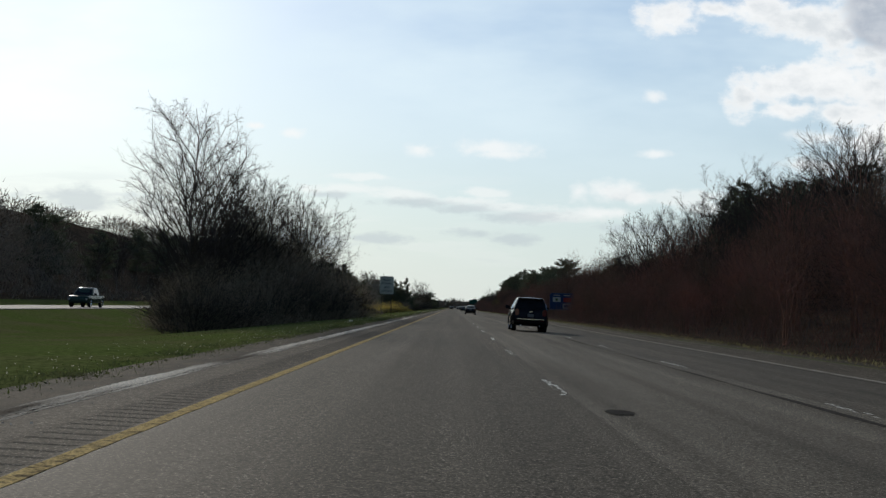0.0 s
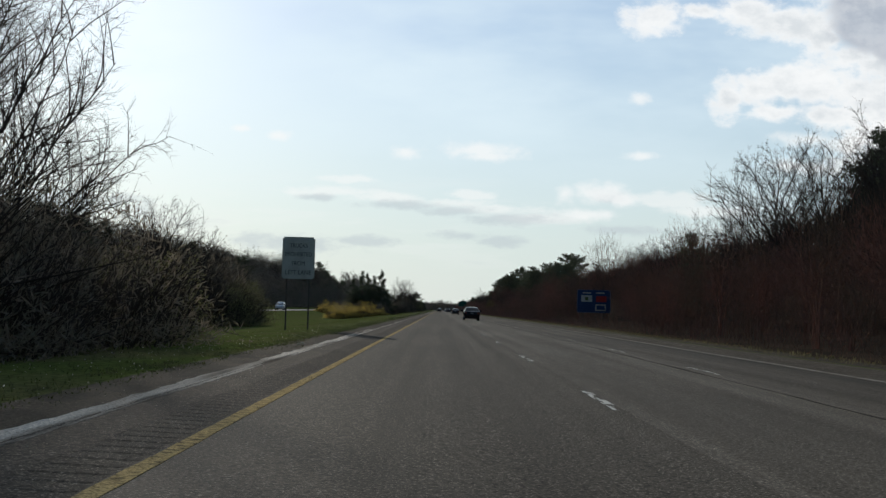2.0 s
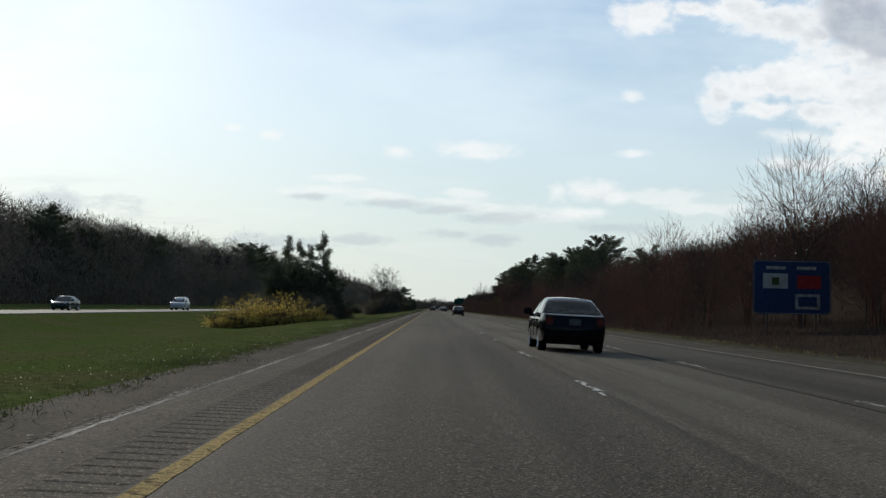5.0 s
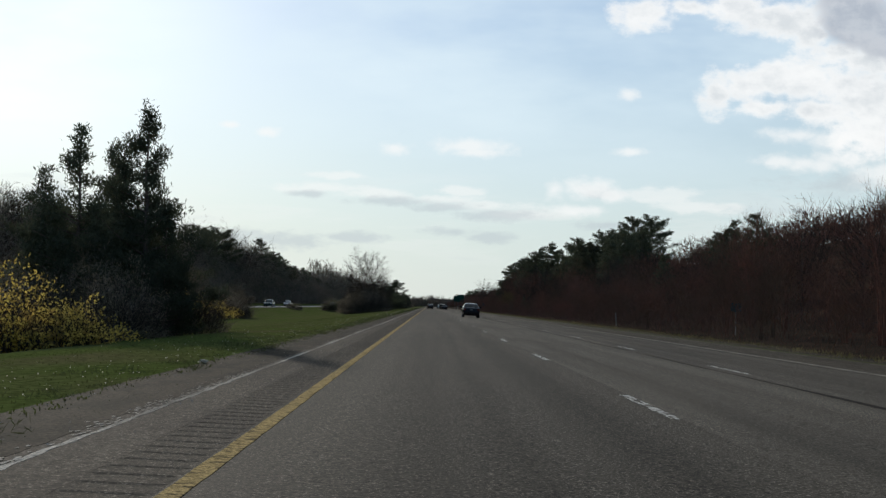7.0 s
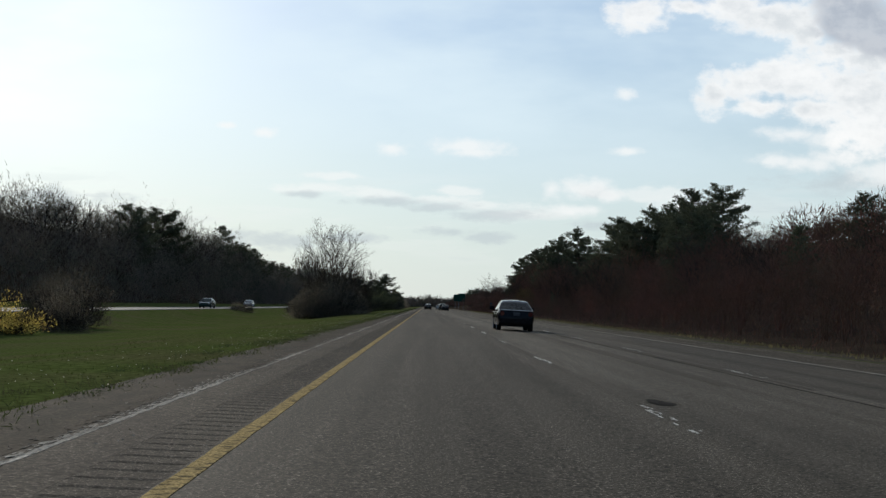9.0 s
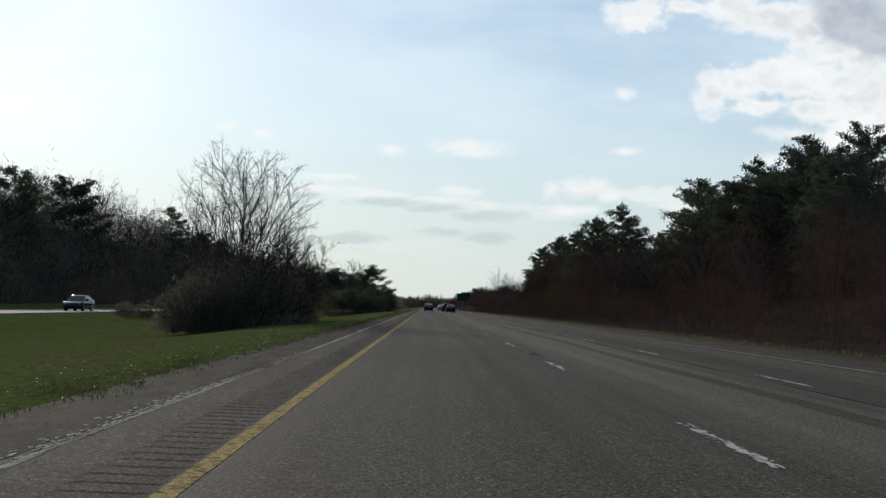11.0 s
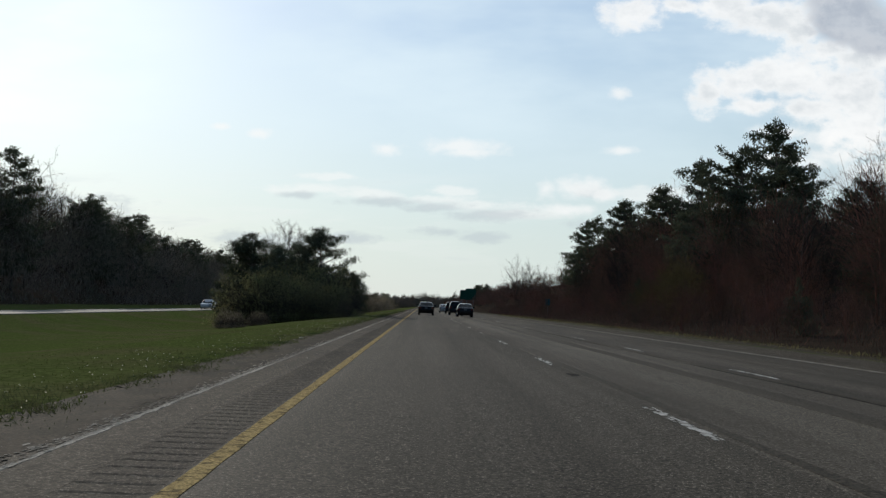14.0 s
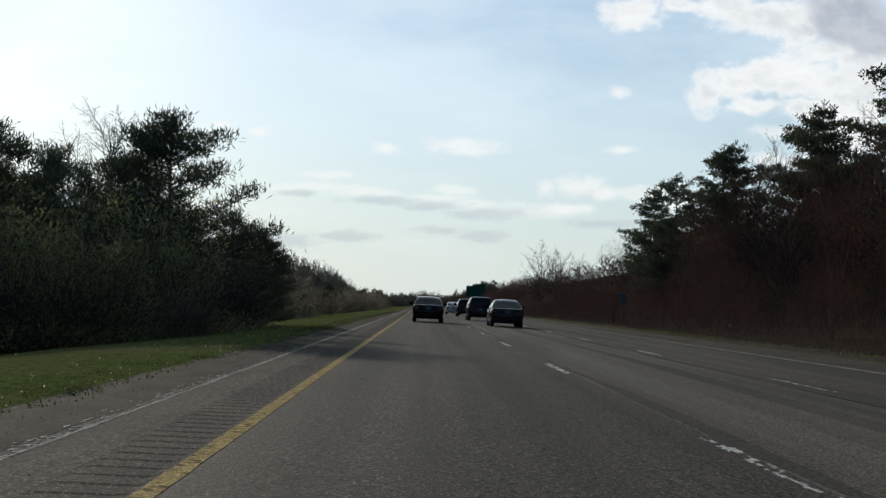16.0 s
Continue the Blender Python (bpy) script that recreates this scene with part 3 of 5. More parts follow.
# small dark patches and broken spots along the lane joint
for i, (x, y, w, l) in enumerate(((2.62, 12.4, 0.16, 0.34), (2.5, 129.5, 0.13, 0.5), (2.75, 281.5, 0.2, 0.5), (2.3, 372.0, 0.12, 0.5), (2.4, 409.0, 0.2, 0.7), (2.2, 458.0, 0.1, 0.4), (2.55, 296.0, 0.15, 0.4), (5.3, 420.0, 0.2, 1.5))):
    ring = []
    for k in range(18):
        q = 2 * math.pi * k / 18
        r = 1 + 0.35 * noise.noise((math.cos(q) * 1.7 + i * 5, math.sin(q) * 1.7, 0.5))
        px = x + math.cos(q) * w * r
        ring.append((px, y + math.sin(q) * l * r, ground_z(px) + 0.003))
    patch = new("tar_patch", mesh_of("tar_patch", ring, [tuple(range(18))], M_TAR))
    patch.parent = road


# ---- trees ----
def tube_mesh(name, rows, sides, mat):
    p0, p1 = np.array([r[0] for r in rows]), np.array([r[1] for r in rows])
    v, f = frusta(p0, p1, [r[2] for r in rows], [r[3] for r in rows], sides)
    return mesh_of(name, v, f, mat, True)


def tube_arrays(rows, sides):
    return frusta(np.array([r[0] for r in rows]), np.array([r[1] for r in rows]), [r[2] for r in rows], [r[3] for r in rows], sides)


def crown_tree_meshes(seed, height, reach, limbs=30, base=0.2, radius=None, subs=7, twigs=4, fine=0.006, shape=0.75, steep=1.0, shoots=3):
    """Leafless tree with an egg-shaped crown: limbs that curve up from the trunk, branches, side shoots and fine twigs."""
    rr, rs = random.Random(seed), np.random.RandomState(seed)
    radius = radius or height * 0.0085
    trunk, rows = [], []
    p = Vector((0, 0, -0.3))
    n = 9
    axis = [p]
    for i in range(n):
        q = Vector((rr.gauss(0, 0.010) * height * (i + 1) / n, rr.gauss(0, 0.010) * height * (i + 1) / n, height * 0.92 * (i + 1) / n))
        trunk.append((p, q, radius * (1 - 0.9 * i / n), radius * (1 - 0.9 * (i + 1) / n), 0))
        axis.append(q)
        p = q
    zc, rz = height * (base + 1) / 2, height * (1 - base) / 2
    tip, way_out, long = [], [], []

    def arc(a, d0, b, r0, r1, k):
        mid = a + d0 * ((b - a).length * 0.5)
        last, out = a, []
        for i in range(k):
            u = (i + 1) / k
            q = a * (1 - u) ** 2 + mid * (2 * u * (1 - u)) + b * u * u
            q += Vector((rr.gauss(0, 1), rr.gauss(0, 1), rr.gauss(0, 1))) * 0.013 * (b - a).length
            rows.append((last, q, r0 + (r1 - r0) * i / k, r0 + (r1 - r0) * u, 1))
            out.append((last, q))
            last = q
        return out

    def fork(d, lo, hi):
        off = d.cross(Vector((rr.gauss(0, 1), rr.gauss(0, 1), rr.gauss(0, 1)))).normalized()
        return (d + off * rr.uniform(lo, hi) + Vector((0, 0, 0.02))).normalized()

    for i in range(limbs):
        a = i * 2.4 + rr.uniform(-0.4, 0.4)
        w = 1 - 1.7 * ((i + 0.5) / limbs) ** shape
        k = rr.uniform(0.8, 1.05)
        side = math.sqrt(max(0.0, 1 - w * w)) * k
        end = Vector((math.cos(a) * reach * side, math.sin(a) * reach * side, zc + rz * w * (k if w > 0 else 1)))
        z0 = max(height * base * 0.5, end.z - reach * side * rr.uniform(0.8, 1.3) * steep - 0.06 * height)
        at = min(n - 0.01, max(0.0, z0 / (height * 0.92) * n))
        start = axis[int(at)].lerp(axis[int(at) + 1], at - int(at))
        if end.z < start.z + 0.2:
            end.z = start.z + 0.2
        chord = end - start
        length = chord.length
        go = (chord.normalized() + Vector((0, 0, rr.uniform(-0.1, 0.35)))).normalized()
        r0 = max(fine * 2.0, min(radius * 0.6, length * 0.0105))
        segs = arc(start, go, end, r0, fine, 6)
        for s in range(subs):
            u = 0.2 + 0.8 * (s + rr.random()) / subs
            s0, s1 = segs[min(5, int(u * 6))]
            d = (s1 - s0).normalized()
            bl = min(length, reach * 1.5) * rr.uniform(0.26, 0.46) * (1.25 - 0.55 * u)
            bd = fork(d, 0.6, 1.2)
            b0 = s0.lerp(s1, rr.random())
            for c0, c1 in arc(b0, (bd + d * 0.2).normalized(), b0 + bd * bl + Vector((0, 0, 0.16 * bl)), max(fine, r0 * 0.4), fine * 0.7, 3):
                dd = (c1 - c0).normalized()
                for _ in range(shoots):
                    t0, td = c0.lerp(c1, rr.random()), fork(dd, 0.55, 1.3)
                    tl = bl * rr.uniform(0.24, 0.5)
                    tip.append(tuple(t0)), way_out.append(tuple(td)), long.append((tl, fine * 1.5))
                    for _ in range(twigs):
                        tip.append(tuple(t0 + td * tl * rr.uniform(0.25, 1.0))), way_out.append(tuple(fork(td, 0.5, 1.25))), long.append((tl * rr.uniform(0.3, 0.7), fine * rr.uniform(0.8, 1.2)))
    size = np.array(long)
    v, f = joined([tube_arrays(rows, 3), spikes(np.array(tip), np.array(way_out), size[:, 0], size[:, 1])])
    return tube_mesh("trunk", trunk, 7, M_BARK), mesh_of("crown", v, f, M_TWIG)


def sapling_meshes(seed, height, reach, count=1500, width=(0.008, 0.020), mat=M_BROWN_BRUSH):
    """A young many-stemmed tree, a rounded haze of fine red-brown shoots from the ground to the top."""
    rr, rs = random.Random(seed), np.random.RandomState(seed)
    stems = []
    for i in range(4):
        rows = []
        a, lean = i * 1.57 + rr.uniform(-0.3, 0.3), rr.uniform(0.15, 0.75)
        p, top = Vector((math.cos(a) * 0.15, math.sin(a) * 0.15, -0.2)), height * rr.uniform(0.7, 0.98)
        for k in range(4):
            u = (k + 1) / 4
            q = Vector((math.cos(a) * reach * lean * u ** 1.3 + rr.gauss(0, 0.06), math.sin(a) * reach * lean * u ** 1.3 + rr.gauss(0, 0.06), top * u))
            rows.append((p, q, 0.05 * (1.05 - k / 4), 0.05 * (1.05 - u), 0))
            p = q
        stems.append(tube_mesh("stem", rows, 4, mat))
    u = unit(rs.normal(size=(count, 3)))
    k = rs.uniform(0, 1, count) ** 0.42
    lump = np.array([1 + 0.42 * noise.noise((float(q[0]) * 1.9 + seed * 3.1, float(q[1]) * 1.9, float(q[2]) * 1.9)) for q in u])
    c = u * (k * lump)[:, None] * np.array([reach, reach, height * 0.46]) + np.array([0, 0, height * 0.46])
    c[:, 2] = np.maximum(c[:, 2], rs.uniform(0.0, 0.6, count))
    d = unit(u * np.array([0.6, 0.6, 0.35]) + rs.normal(size=u.shape) * 0.33 + np.array([0, 0, 0.55]))
    v, f = spikes(c, d, rs.uniform(0.35, 1.0, count), rs.uniform(*width, count) * (2.4 - 1.4 * k))
    return *stems, mesh_of("crown", v, f, mat)


def plant(name, meshes, x, y, turn, size, label, category, group="", z=None):
    root = thing(name, pose(x, y, ground_z(x) if z is None else z, 0, 0, turn) @ Matrix.Diagonal((size, size, size, 1)), label, category, group)
    for me in meshes:
        part_mesh(me.name.split(".")[0], me, root)
    return root


def pine_meshes(seed, height, spread=0.24, first=0.18, density=1.0, lumpy=0.35, needle=0.34, per=26, width=0.055, upright=0.55, cone=0.75, tier=1.0, loose=0.2):
    """White pine: straight trunk, whorls of near-level boughs with tufted needles, ragged outline."""
    rr, rs = random.Random(seed), np.random.RandomState(seed)
    trunk, boughs, tufts = [], [], []
    n = 10
    p = Vector((0, 0, -0.3))
    for i in range(n):
        q = Vector((rr.gauss(0, 0.03), rr.gauss(0, 0.03), height * (i + 1) / n))
        trunk.append((p, q, height * 0.014 * (1 - i / n) + 0.02, height * 0.014 * (1 - (i + 1) / n) + 0.015, 0))
        p = q
    z = height * first
    while z < height * 0.985:
        t = (z / height - first) / (1 - first)
        reach = height * spread * (1 - t) ** cone * (0.7 + 0.45 * min(1, t * 5)) + 0.12 + 0.1 * (cone < 0.8)
        for _ in range(rr.randint(4, 6)):
            if rr.random() < 0.14:
                continue
            a = rr.uniform(0, 6.283)
            length = reach * rr.uniform(1 - lumpy, 1 + lumpy * 0.7)
            rise = rr.uniform(-0.05, 0.22) + 0.25 * t
            d = Vector((math.cos(a), math.sin(a), rise)).normalized()
            b = Vector((0, 0, z + rr.uniform(-0.2, 0.2)))
            e = b + d * length
            e.z += 0.12 * length
            m = b.lerp(e, 0.55) + Vector((0, 0, -0.03 * length))
            boughs += [(b, m, 0.012 * length + 0.012, 0.008 * length + 0.008, 1), (m, e, 0.008 * length + 0.008, 0.006, 1)]
            for k in range(max(3, int(length * 3.2 * density))):
                u = rr.uniform(0.28, 1.0)
                c = (b.lerp(m, u / 0.55) if u < 0.55 else m.lerp(e, (u - 0.55) / 0.45))
                side = Vector((-d.y, d.x, 0)) * rr.gauss(0, 0.22 * length * (1.15 - u * 0.5))
                tufts.append(c + side + Vector((0, 0, rr.gauss(0.06, 0.09))))
        z += rr.uniform(0.35, 0.62) * (0.6 + height / 22) * tier
    for _ in range(4):
        tufts.append(Vector((rr.gauss(0, 0.1), rr.gauss(0, 0.1), height * rr.uniform(0.95, 1.01))))
    c = np.repeat(np.array([tuple(t) for t in tufts]), per, axis=0)
    d = unit(rs.normal(size=c.shape) + np.array([0, 0, upright]))
    c = c + rs.normal(size=c.shape) * np.array([loose, loose, 0.09])
    v, f = blades(c, d, rs.uniform(0.6, 1.2, len(c)) * needle, rs.uniform(0.7, 1.3, len(c)) * width, rs)
    return tube_mesh("trunk", trunk + boughs, 5, M_BARK), mesh_of("crown", v, f, M_NEEDLE)


def shrub_meshes(seed, radius, height, count, mat, leaf_len=0.22, leaf_w=0.075, wispy=0.35, twigs=500):
    """A thicket: arching stems from the base, carrying many small twigs and leaves."""
    rs = np.random.RandomState(seed)
    a = rs.uniform(0, 2 * np.pi, twigs)
    r = radius * np.sqrt(rs.uniform(0, 1, twigs))
    base = np.stack([np.cos(a) * r * 0.75, np.sin(a) * r * 0.75, rs.uniform(-0.1, height * 0.35, twigs)], 1)
    d = unit(np.stack([np.cos(a) * 0.5, np.sin(a) * 0.5, rs.uniform(0.5, 1.4, twigs)], 1) + rs.normal(size=(twigs, 3)) * 0.3)
    length = height * rs.uniform(0.35, 0.8, twigs)
    top = np.sqrt(np.maximum(0.05, 1 - (r / radius) ** 2)) * height * (1 + wispy * rs.uniform(-0.6, 0.6, twigs))
    length = np.minimum(length, np.maximum(0.3, (top - base[:, 2]) / np.maximum(d[:, 2], 0.25)))
    sv, sf = spikes(base, d, length, rs.uniform(0.012, 0.04, twigs))
    # leaves in a lumpy dome
    u = rs.normal(size=(count, 3))
    u[:, 2] = np.abs(u[:, 2]) - 0.15
    u = unit(u)
    lump = np.array([1 + wispy * noise.noise((float(q[0]) * 2.2 + seed, float(q[1]) * 2.2, float(q[2]) * 2.2)) for q in u])
    rad = rs.uniform(0.12, 1, count) ** 0.4 * lump
    c = u * rad[:, None] * np.array([radius, radius, height * 0.93])
    c[:, 2] = np.maximum(c[:, 2], rs.uniform(0, 0.5, count))
    lv, lf = blades(c, unit(u * 0.5 + rs.normal(size=(count, 3)) + [0, 0, 0.4]), rs.uniform(0.5, 1.5, count) * leaf_len, rs.uniform(0.6, 1.4, count) * leaf_w, rs)
    return mesh_of("stem", sv, sf, M_TWIG), mesh_of("leaves", lv, lf, mat)


# near trees of the median: grown one by one
A_LABEL = "leafless multi-stemmed tree with fine grey twigs"
CLUMP_A = [(-13.4, 63, 13.2, 3.2, 31), (-12.9, 67, 11.3, 2.4, 32), (-12.6, 70.5, 10.8, 2.4, 33), (-11.4, 74, 10.4, 2.3, 39), (-14.0, 77, 10.6, 2.3, 34), (-11.8, 80, 10.8, 2.4, 35), (-10.2, 84, 9.9, 2.4, 36), (-10.4, 89, 9.6, 3.6, 37), (-12.8, 91, 9.7, 2.4, 38), (-15.2, 74, 10.8, 2.3, 30), (-13.2, 85, 10.4, 2.3, 29), (-15.0, 82, 10.2, 2.3, 28)]
for x, y, h, reach, seed in CLUMP_A:
    plant("bare_tree", crown_tree_meshes(seed, h, reach, 48 if reach > 3 else 28, 0.18, subs=9 if reach > 3 else 7, fine=0.009, steep=1.25), x, y, seed * 40, 1.0, A_LABEL, "tree", "leafless median trees")
for x, y, h, reach, seed in [(-10.7, 412, 10.9, 3.6, 42), (-8.7, 418, 5.6, 2.4, 44)]:
    plant("bare_tree", crown_tree_meshes(seed, h, reach, 46 if h > 8 else 44, 0.12, subs=10, fine=0.0115, steep=1.5), x, y, seed * 40, 1.0, "wide leafless tree with a fan of fine branches", "tree", "leafless median trees")
for x, y, h, wide, seed in [(-23.0, 159, 10.9, 0.36, 45), (-19.2, 160, 8.0, 0.25, 46), (-25.6, 164, 9.4, 0.28, 48), (-13.0, 551, 10.0, 0.28, 47)]:
    plant("bare_tree", crown_tree_meshes(seed, h, h * wide, 40, 0.2, subs=8, fine=0.010, steep=1.2), x, y, seed * 40, 1.0, "leafless bushy tree with many thin upright stems", "tree", "leafless median trees")

# dark thickets under them
SHRUBS = [shrub_meshes(51, 2.2, 3.4, 7000, M_SHRUB, 0.17, 0.022, 0.4, 600), shrub_meshes(52, 1.9, 3.0, 6600, M_SHRUB, 0.17, 0.022, 0.4, 550), shrub_meshes(53, 2.4, 2.8, 7000, M_SHRUB, 0.17, 0.022, 0.4, 550),
          shrub_meshes(54, 2.0, 3.1, 7500, M_GREEN_SHRUB, 0.11, 0.035, 0.4, 500)]
SHRUB_ROWS = [(-11.8, 57, 1.05, 0), (-10.4, 61, 1.0, 2), (-12.6, 63, 1.2, 0), (-9.8, 66, 1.22, 1), (-11.5, 69, 1.61, 2), (-14.4, 71, 1.44, 0), (-9.3, 71, 1.27, 0), (-10.2, 75, 1.66, 1),
              (-12.6, 76, 1.88, 0), (-8.6, 77, 1.33, 2), (-9.2, 81, 1.5, 0), (-11.2, 84, 1.55, 1), (-8.0, 84, 1.22, 1), (-7.6, 88, 1.33, 2), (-10.0, 89, 1.33, 0), (-7.4, 93, 0.9, 3), (-9.2, 95, 0.95, 3), (-12.4, 92, 1.2, 2),
              (-15.2, 84, 1.55, 1), (-16.2, 76, 1.44, 2),
              (-11.2, 99, 0.8, 0), (-12.6, 104, 0.75, 1), (-14.5, 98, 1.0, 2),
              (-11.2, 405, 1.2, 1), (-12.2, 409, 1.3, 2), (-9.8, 408, 1.3, 0), (-12.8, 413, 1.3, 1), (-10.6, 412, 1.75, 0), (-8.8, 412, 1.1, 2), (-9.0, 416, 1.3, 1), (-11.2, 417, 1.65, 2), (-8.6, 420, 0.8, 1), (-10.2, 421, 1.0, 0),
              (-21.8, 489, 1.1, 3), (-23.2, 490, 0.95, 0), (-20.6, 490, 0.9, 1), (-27.5, 452, 0.5, 2), (-26.5, 455, 0.5, 0), (-23.9, 361, 1.25, 0), (-26.0, 363, 1.1, 1),
              (-13.6, 524, 0.4, 0), (-12.2, 526, 0.42, 2), (-14.8, 527, 0.5, 1),
              (-8.6, 532, 1.0, 3), (-10.5, 533, 1.35, 3), (-7.6, 537, 1.15, 3), (-12.8, 535, 1.65, 3), (-9.4, 539, 1.75, 3), (-12.2, 541, 1.9, 3), (-14.8, 539, 1.7, 3), (-7.6, 543, 1.1, 0), (-11.2, 546, 1.3, 1), (-6.6, 534, 0.45, 0),
              (-20.2, 170.5, 1.9, 0), (-22.4, 166, 2.4, 0), (-25.0, 169, 2.5, 1), (-24.4, 162.5, 2.2, 2), (-22.6, 173, 2.5, 0), (-25.4, 176, 2.2, 1), (-21.6, 177, 2.0, 2), (-20.2, 163, 1.6, 1), (-17.9, 165, 1.35, 3), (-18.4, 172, 1.6, 3), (-27.2, 164, 2.1, 1)]
for i, (x, y, s, k) in enumerate(SHRUB_ROWS):
    plant("shrub", SHRUBS[k], x, y, i * 77, s, "tangled budding shrub with olive new leaves" if k == 3 else "dense dark leafless shrub in the grass median", "shrub", "median shrubs")

# tall dense thickets of upright stems in the first clump
TALL_THICKETS = [sapling_meshes(121, 8.8, 1.9, 5200, (0.010, 0.022), M_SHRUB), sapling_meshes(122, 7.6, 1.8, 4600, (0.010, 0.022), M_SHRUB)]
for x, y, s, k in [(-12.4, 73, 1.0, 0), (-11.6, 76.5, 0.92, 1), (-13.4, 79, 0.95, 0), (-10.6, 82, 0.88, 1), (-11.0, 87, 0.85, 0)]:
    plant("tall_shrub", TALL_THICKETS[k], x, y, x * 70, s, "tall dense shrub of dark upright leafless stems", "shrub", "median thickets")

# cedar and companions beside the forsythia
CEDARS = [pine_meshes(61, 7.4, 0.37, 0.02, 5.0, 0.5, 0.18, 20, 0.036, 1.1, 1.2, loose=0.10), pine_meshes(62, 5.8, 0.39, 0.02, 5.0, 0.5, 0.18, 20, 0.036, 1.1, 1.1, loose=0.10)]
for x, y, s, k in [(-9.4, 257.5, 1.0, 0), (-8.5, 256.5, 0.66, 1), (-10.8, 260, 1.12, 1), (-12.9, 262, 1.3, 1), (-12.2, 264, 1.0, 0), (-14.5, 263, 1.1, 1)]:
    plant("cedar", CEDARS[k], x, y, x * 50, s, "dark red cedar with a ragged pointed crown", "conifer", "median cedars")
for i, (x, y, s, k) in enumerate([(-9.0, 253, 0.7, 0), (-10.6, 256, 0.95, 1), (-12.6, 258, 1.0, 2), (-14.2, 260, 0.9, 0), (-7.9, 258, 0.7, 1), (-16.2, 262, 0.9, 2), (-21.5, 352, 0.7, 0), (-23, 356, 0.9, 1)]):
    plant("shrub", SHRUBS[k], x, y, i * 61, s, "dense dark leafless shrub in the grass median", "shrub", "median shrubs")
FORSYTHIAS = [shrub_meshes(71, 1.9, 1.6, 5200, M_FORSYTHIA, 0.09, 0.05, 0.9, 900), shrub_meshes(72, 1.6, 1.45, 4600, M_FORSYTHIA, 0.09, 0.05, 1.0, 800)]
for i, (x, y, s, k) in enumerate([(-9.4, 249.5, 0.85, 1), (-11.0, 250, 1.15, 0), (-12.8, 250.5, 1.35, 1), (-14.6, 251, 1.25, 0), (-16.4, 252, 1.25, 1), (-26.4, 335, 1.45, 0), (-24.8, 338, 1.45, 1), (-23.6, 342, 1.25, 0), (-22.8, 346, 1.15, 1)]):
    plant("forsythia", FORSYTHIAS[k], x, y, i * 83, s, "forsythia bush covered in yellow blossom", "flowering shrub", "forsythias")

# young pines of the last median clump
MEDIAN_PINES = [pine_meshes(64, 7.4, 0.46, 0.02, 2.6, 0.3, 0.28, 24, 0.04, 1.3, 0.62), pine_meshes(65, 6.6, 0.48, 0.02, 2.6, 0.3, 0.28, 24, 0.04, 1.3, 0.62)]
for x, y, s, k in [(-9.3, 545, 1.06, 0), (-11.6, 549, 1.02, 1), (-12.9, 543, 1.0, 1), (-15.4, 544, 1.06, 0), (-16.2, 547, 1.0, 1), (-7.4, 547.5, 0.66, 1), (-6.6, 550, 0.5, 0), (-10.2, 541, 0.7, 1)]:
    plant("young_pine", MEDIAN_PINES[k], x, y, x * 67, s, "bushy young pine with upright candles", "conifer", "median pines")
FAR_SHRUB = shrub_meshes(55, 2.1, 3.1, 1600, M_SHRUB, 0.4, 0.06, 0.4, 160)
for i in range(34):
    rr = random.Random(400 + i)
    y = 610 + 8.5 * i + rr.uniform(-3, 3)
    if 640 < y < 700 and i % 3:
        continue
    x = -12.5 + rr.uniform(-3.5, 2.5)
    if i % 4 == 3:
        plant("young_pine", MEDIAN_PINES[i % 2], x - 2, y, i * 50, rr.uniform(0.6, 0.9), "bushy young pine with upright candles", "conifer", "median pines")
    else:
        plant("shrub", FAR_SHRUB, x, y, i * 50, rr.uniform(1.0, 1.7), "dense dark leafless shrub in the grass median", "shrub", "median shrubs")


# ---- woods ----
def wood_tree_meshes(seed, height, wide):
    """A woodland tree with a rounded haze of twigs high on the trunk."""
    return crown_tree_meshes(seed, height, wide * height, 28, 0.26, None, 7, 3, 0.011, steep=1.0, shoots=2)


WOOD_TREES = [wood_tree_meshes(80 + i, h, w) for i, (h, w) in enumerate(((13, 0.27), (14, 0.24), (12, 0.3), (15, 0.25), (13.5, 0.28), (11, 0.31)))]
WOOD_PINES = [pine_meshes(90 + i, h, sp, 0.10, 1.9, 0.36, 0.44, 9, 0.14, 0.5, cone, 1.15) for i, (h, sp, cone) in enumerate(((16.5, 0.33, 0.45), (17, 0.28, 0.6), (15, 0.38, 0.42), (16.5, 0.35, 0.45)))]
WOOD_PINES.append(pine_meshes(94, 17.5, 0.3, 0.25, 2.4, 0.45, 0.42, 10, 0.12, 0.4, 0.7, 1.6))
NEAR_TREES = [crown_tree_meshes(110 + i, h, w * h, 44, 0.24, None, 9, 4, 0.011, steep=1.0) for i, (h, w) in enumerate(((13, 0.34), (14, 0.3), (12.5, 0.36)))]
FAR_TREES = [crown_tree_meshes(86 + i, h, w * h, 22, 0.26, None, 5, 3, 0.013, steep=1.0, shoots=2) for i, (h, w) in enumerate(((13, 0.3), (14, 0.28), (12, 0.34)))]
rr = random.Random(7)
BARE_LABEL, PINE_LABEL = "tall leafless woodland tree with a hazy twig crown", "tall dark white pine with tiered boughs"


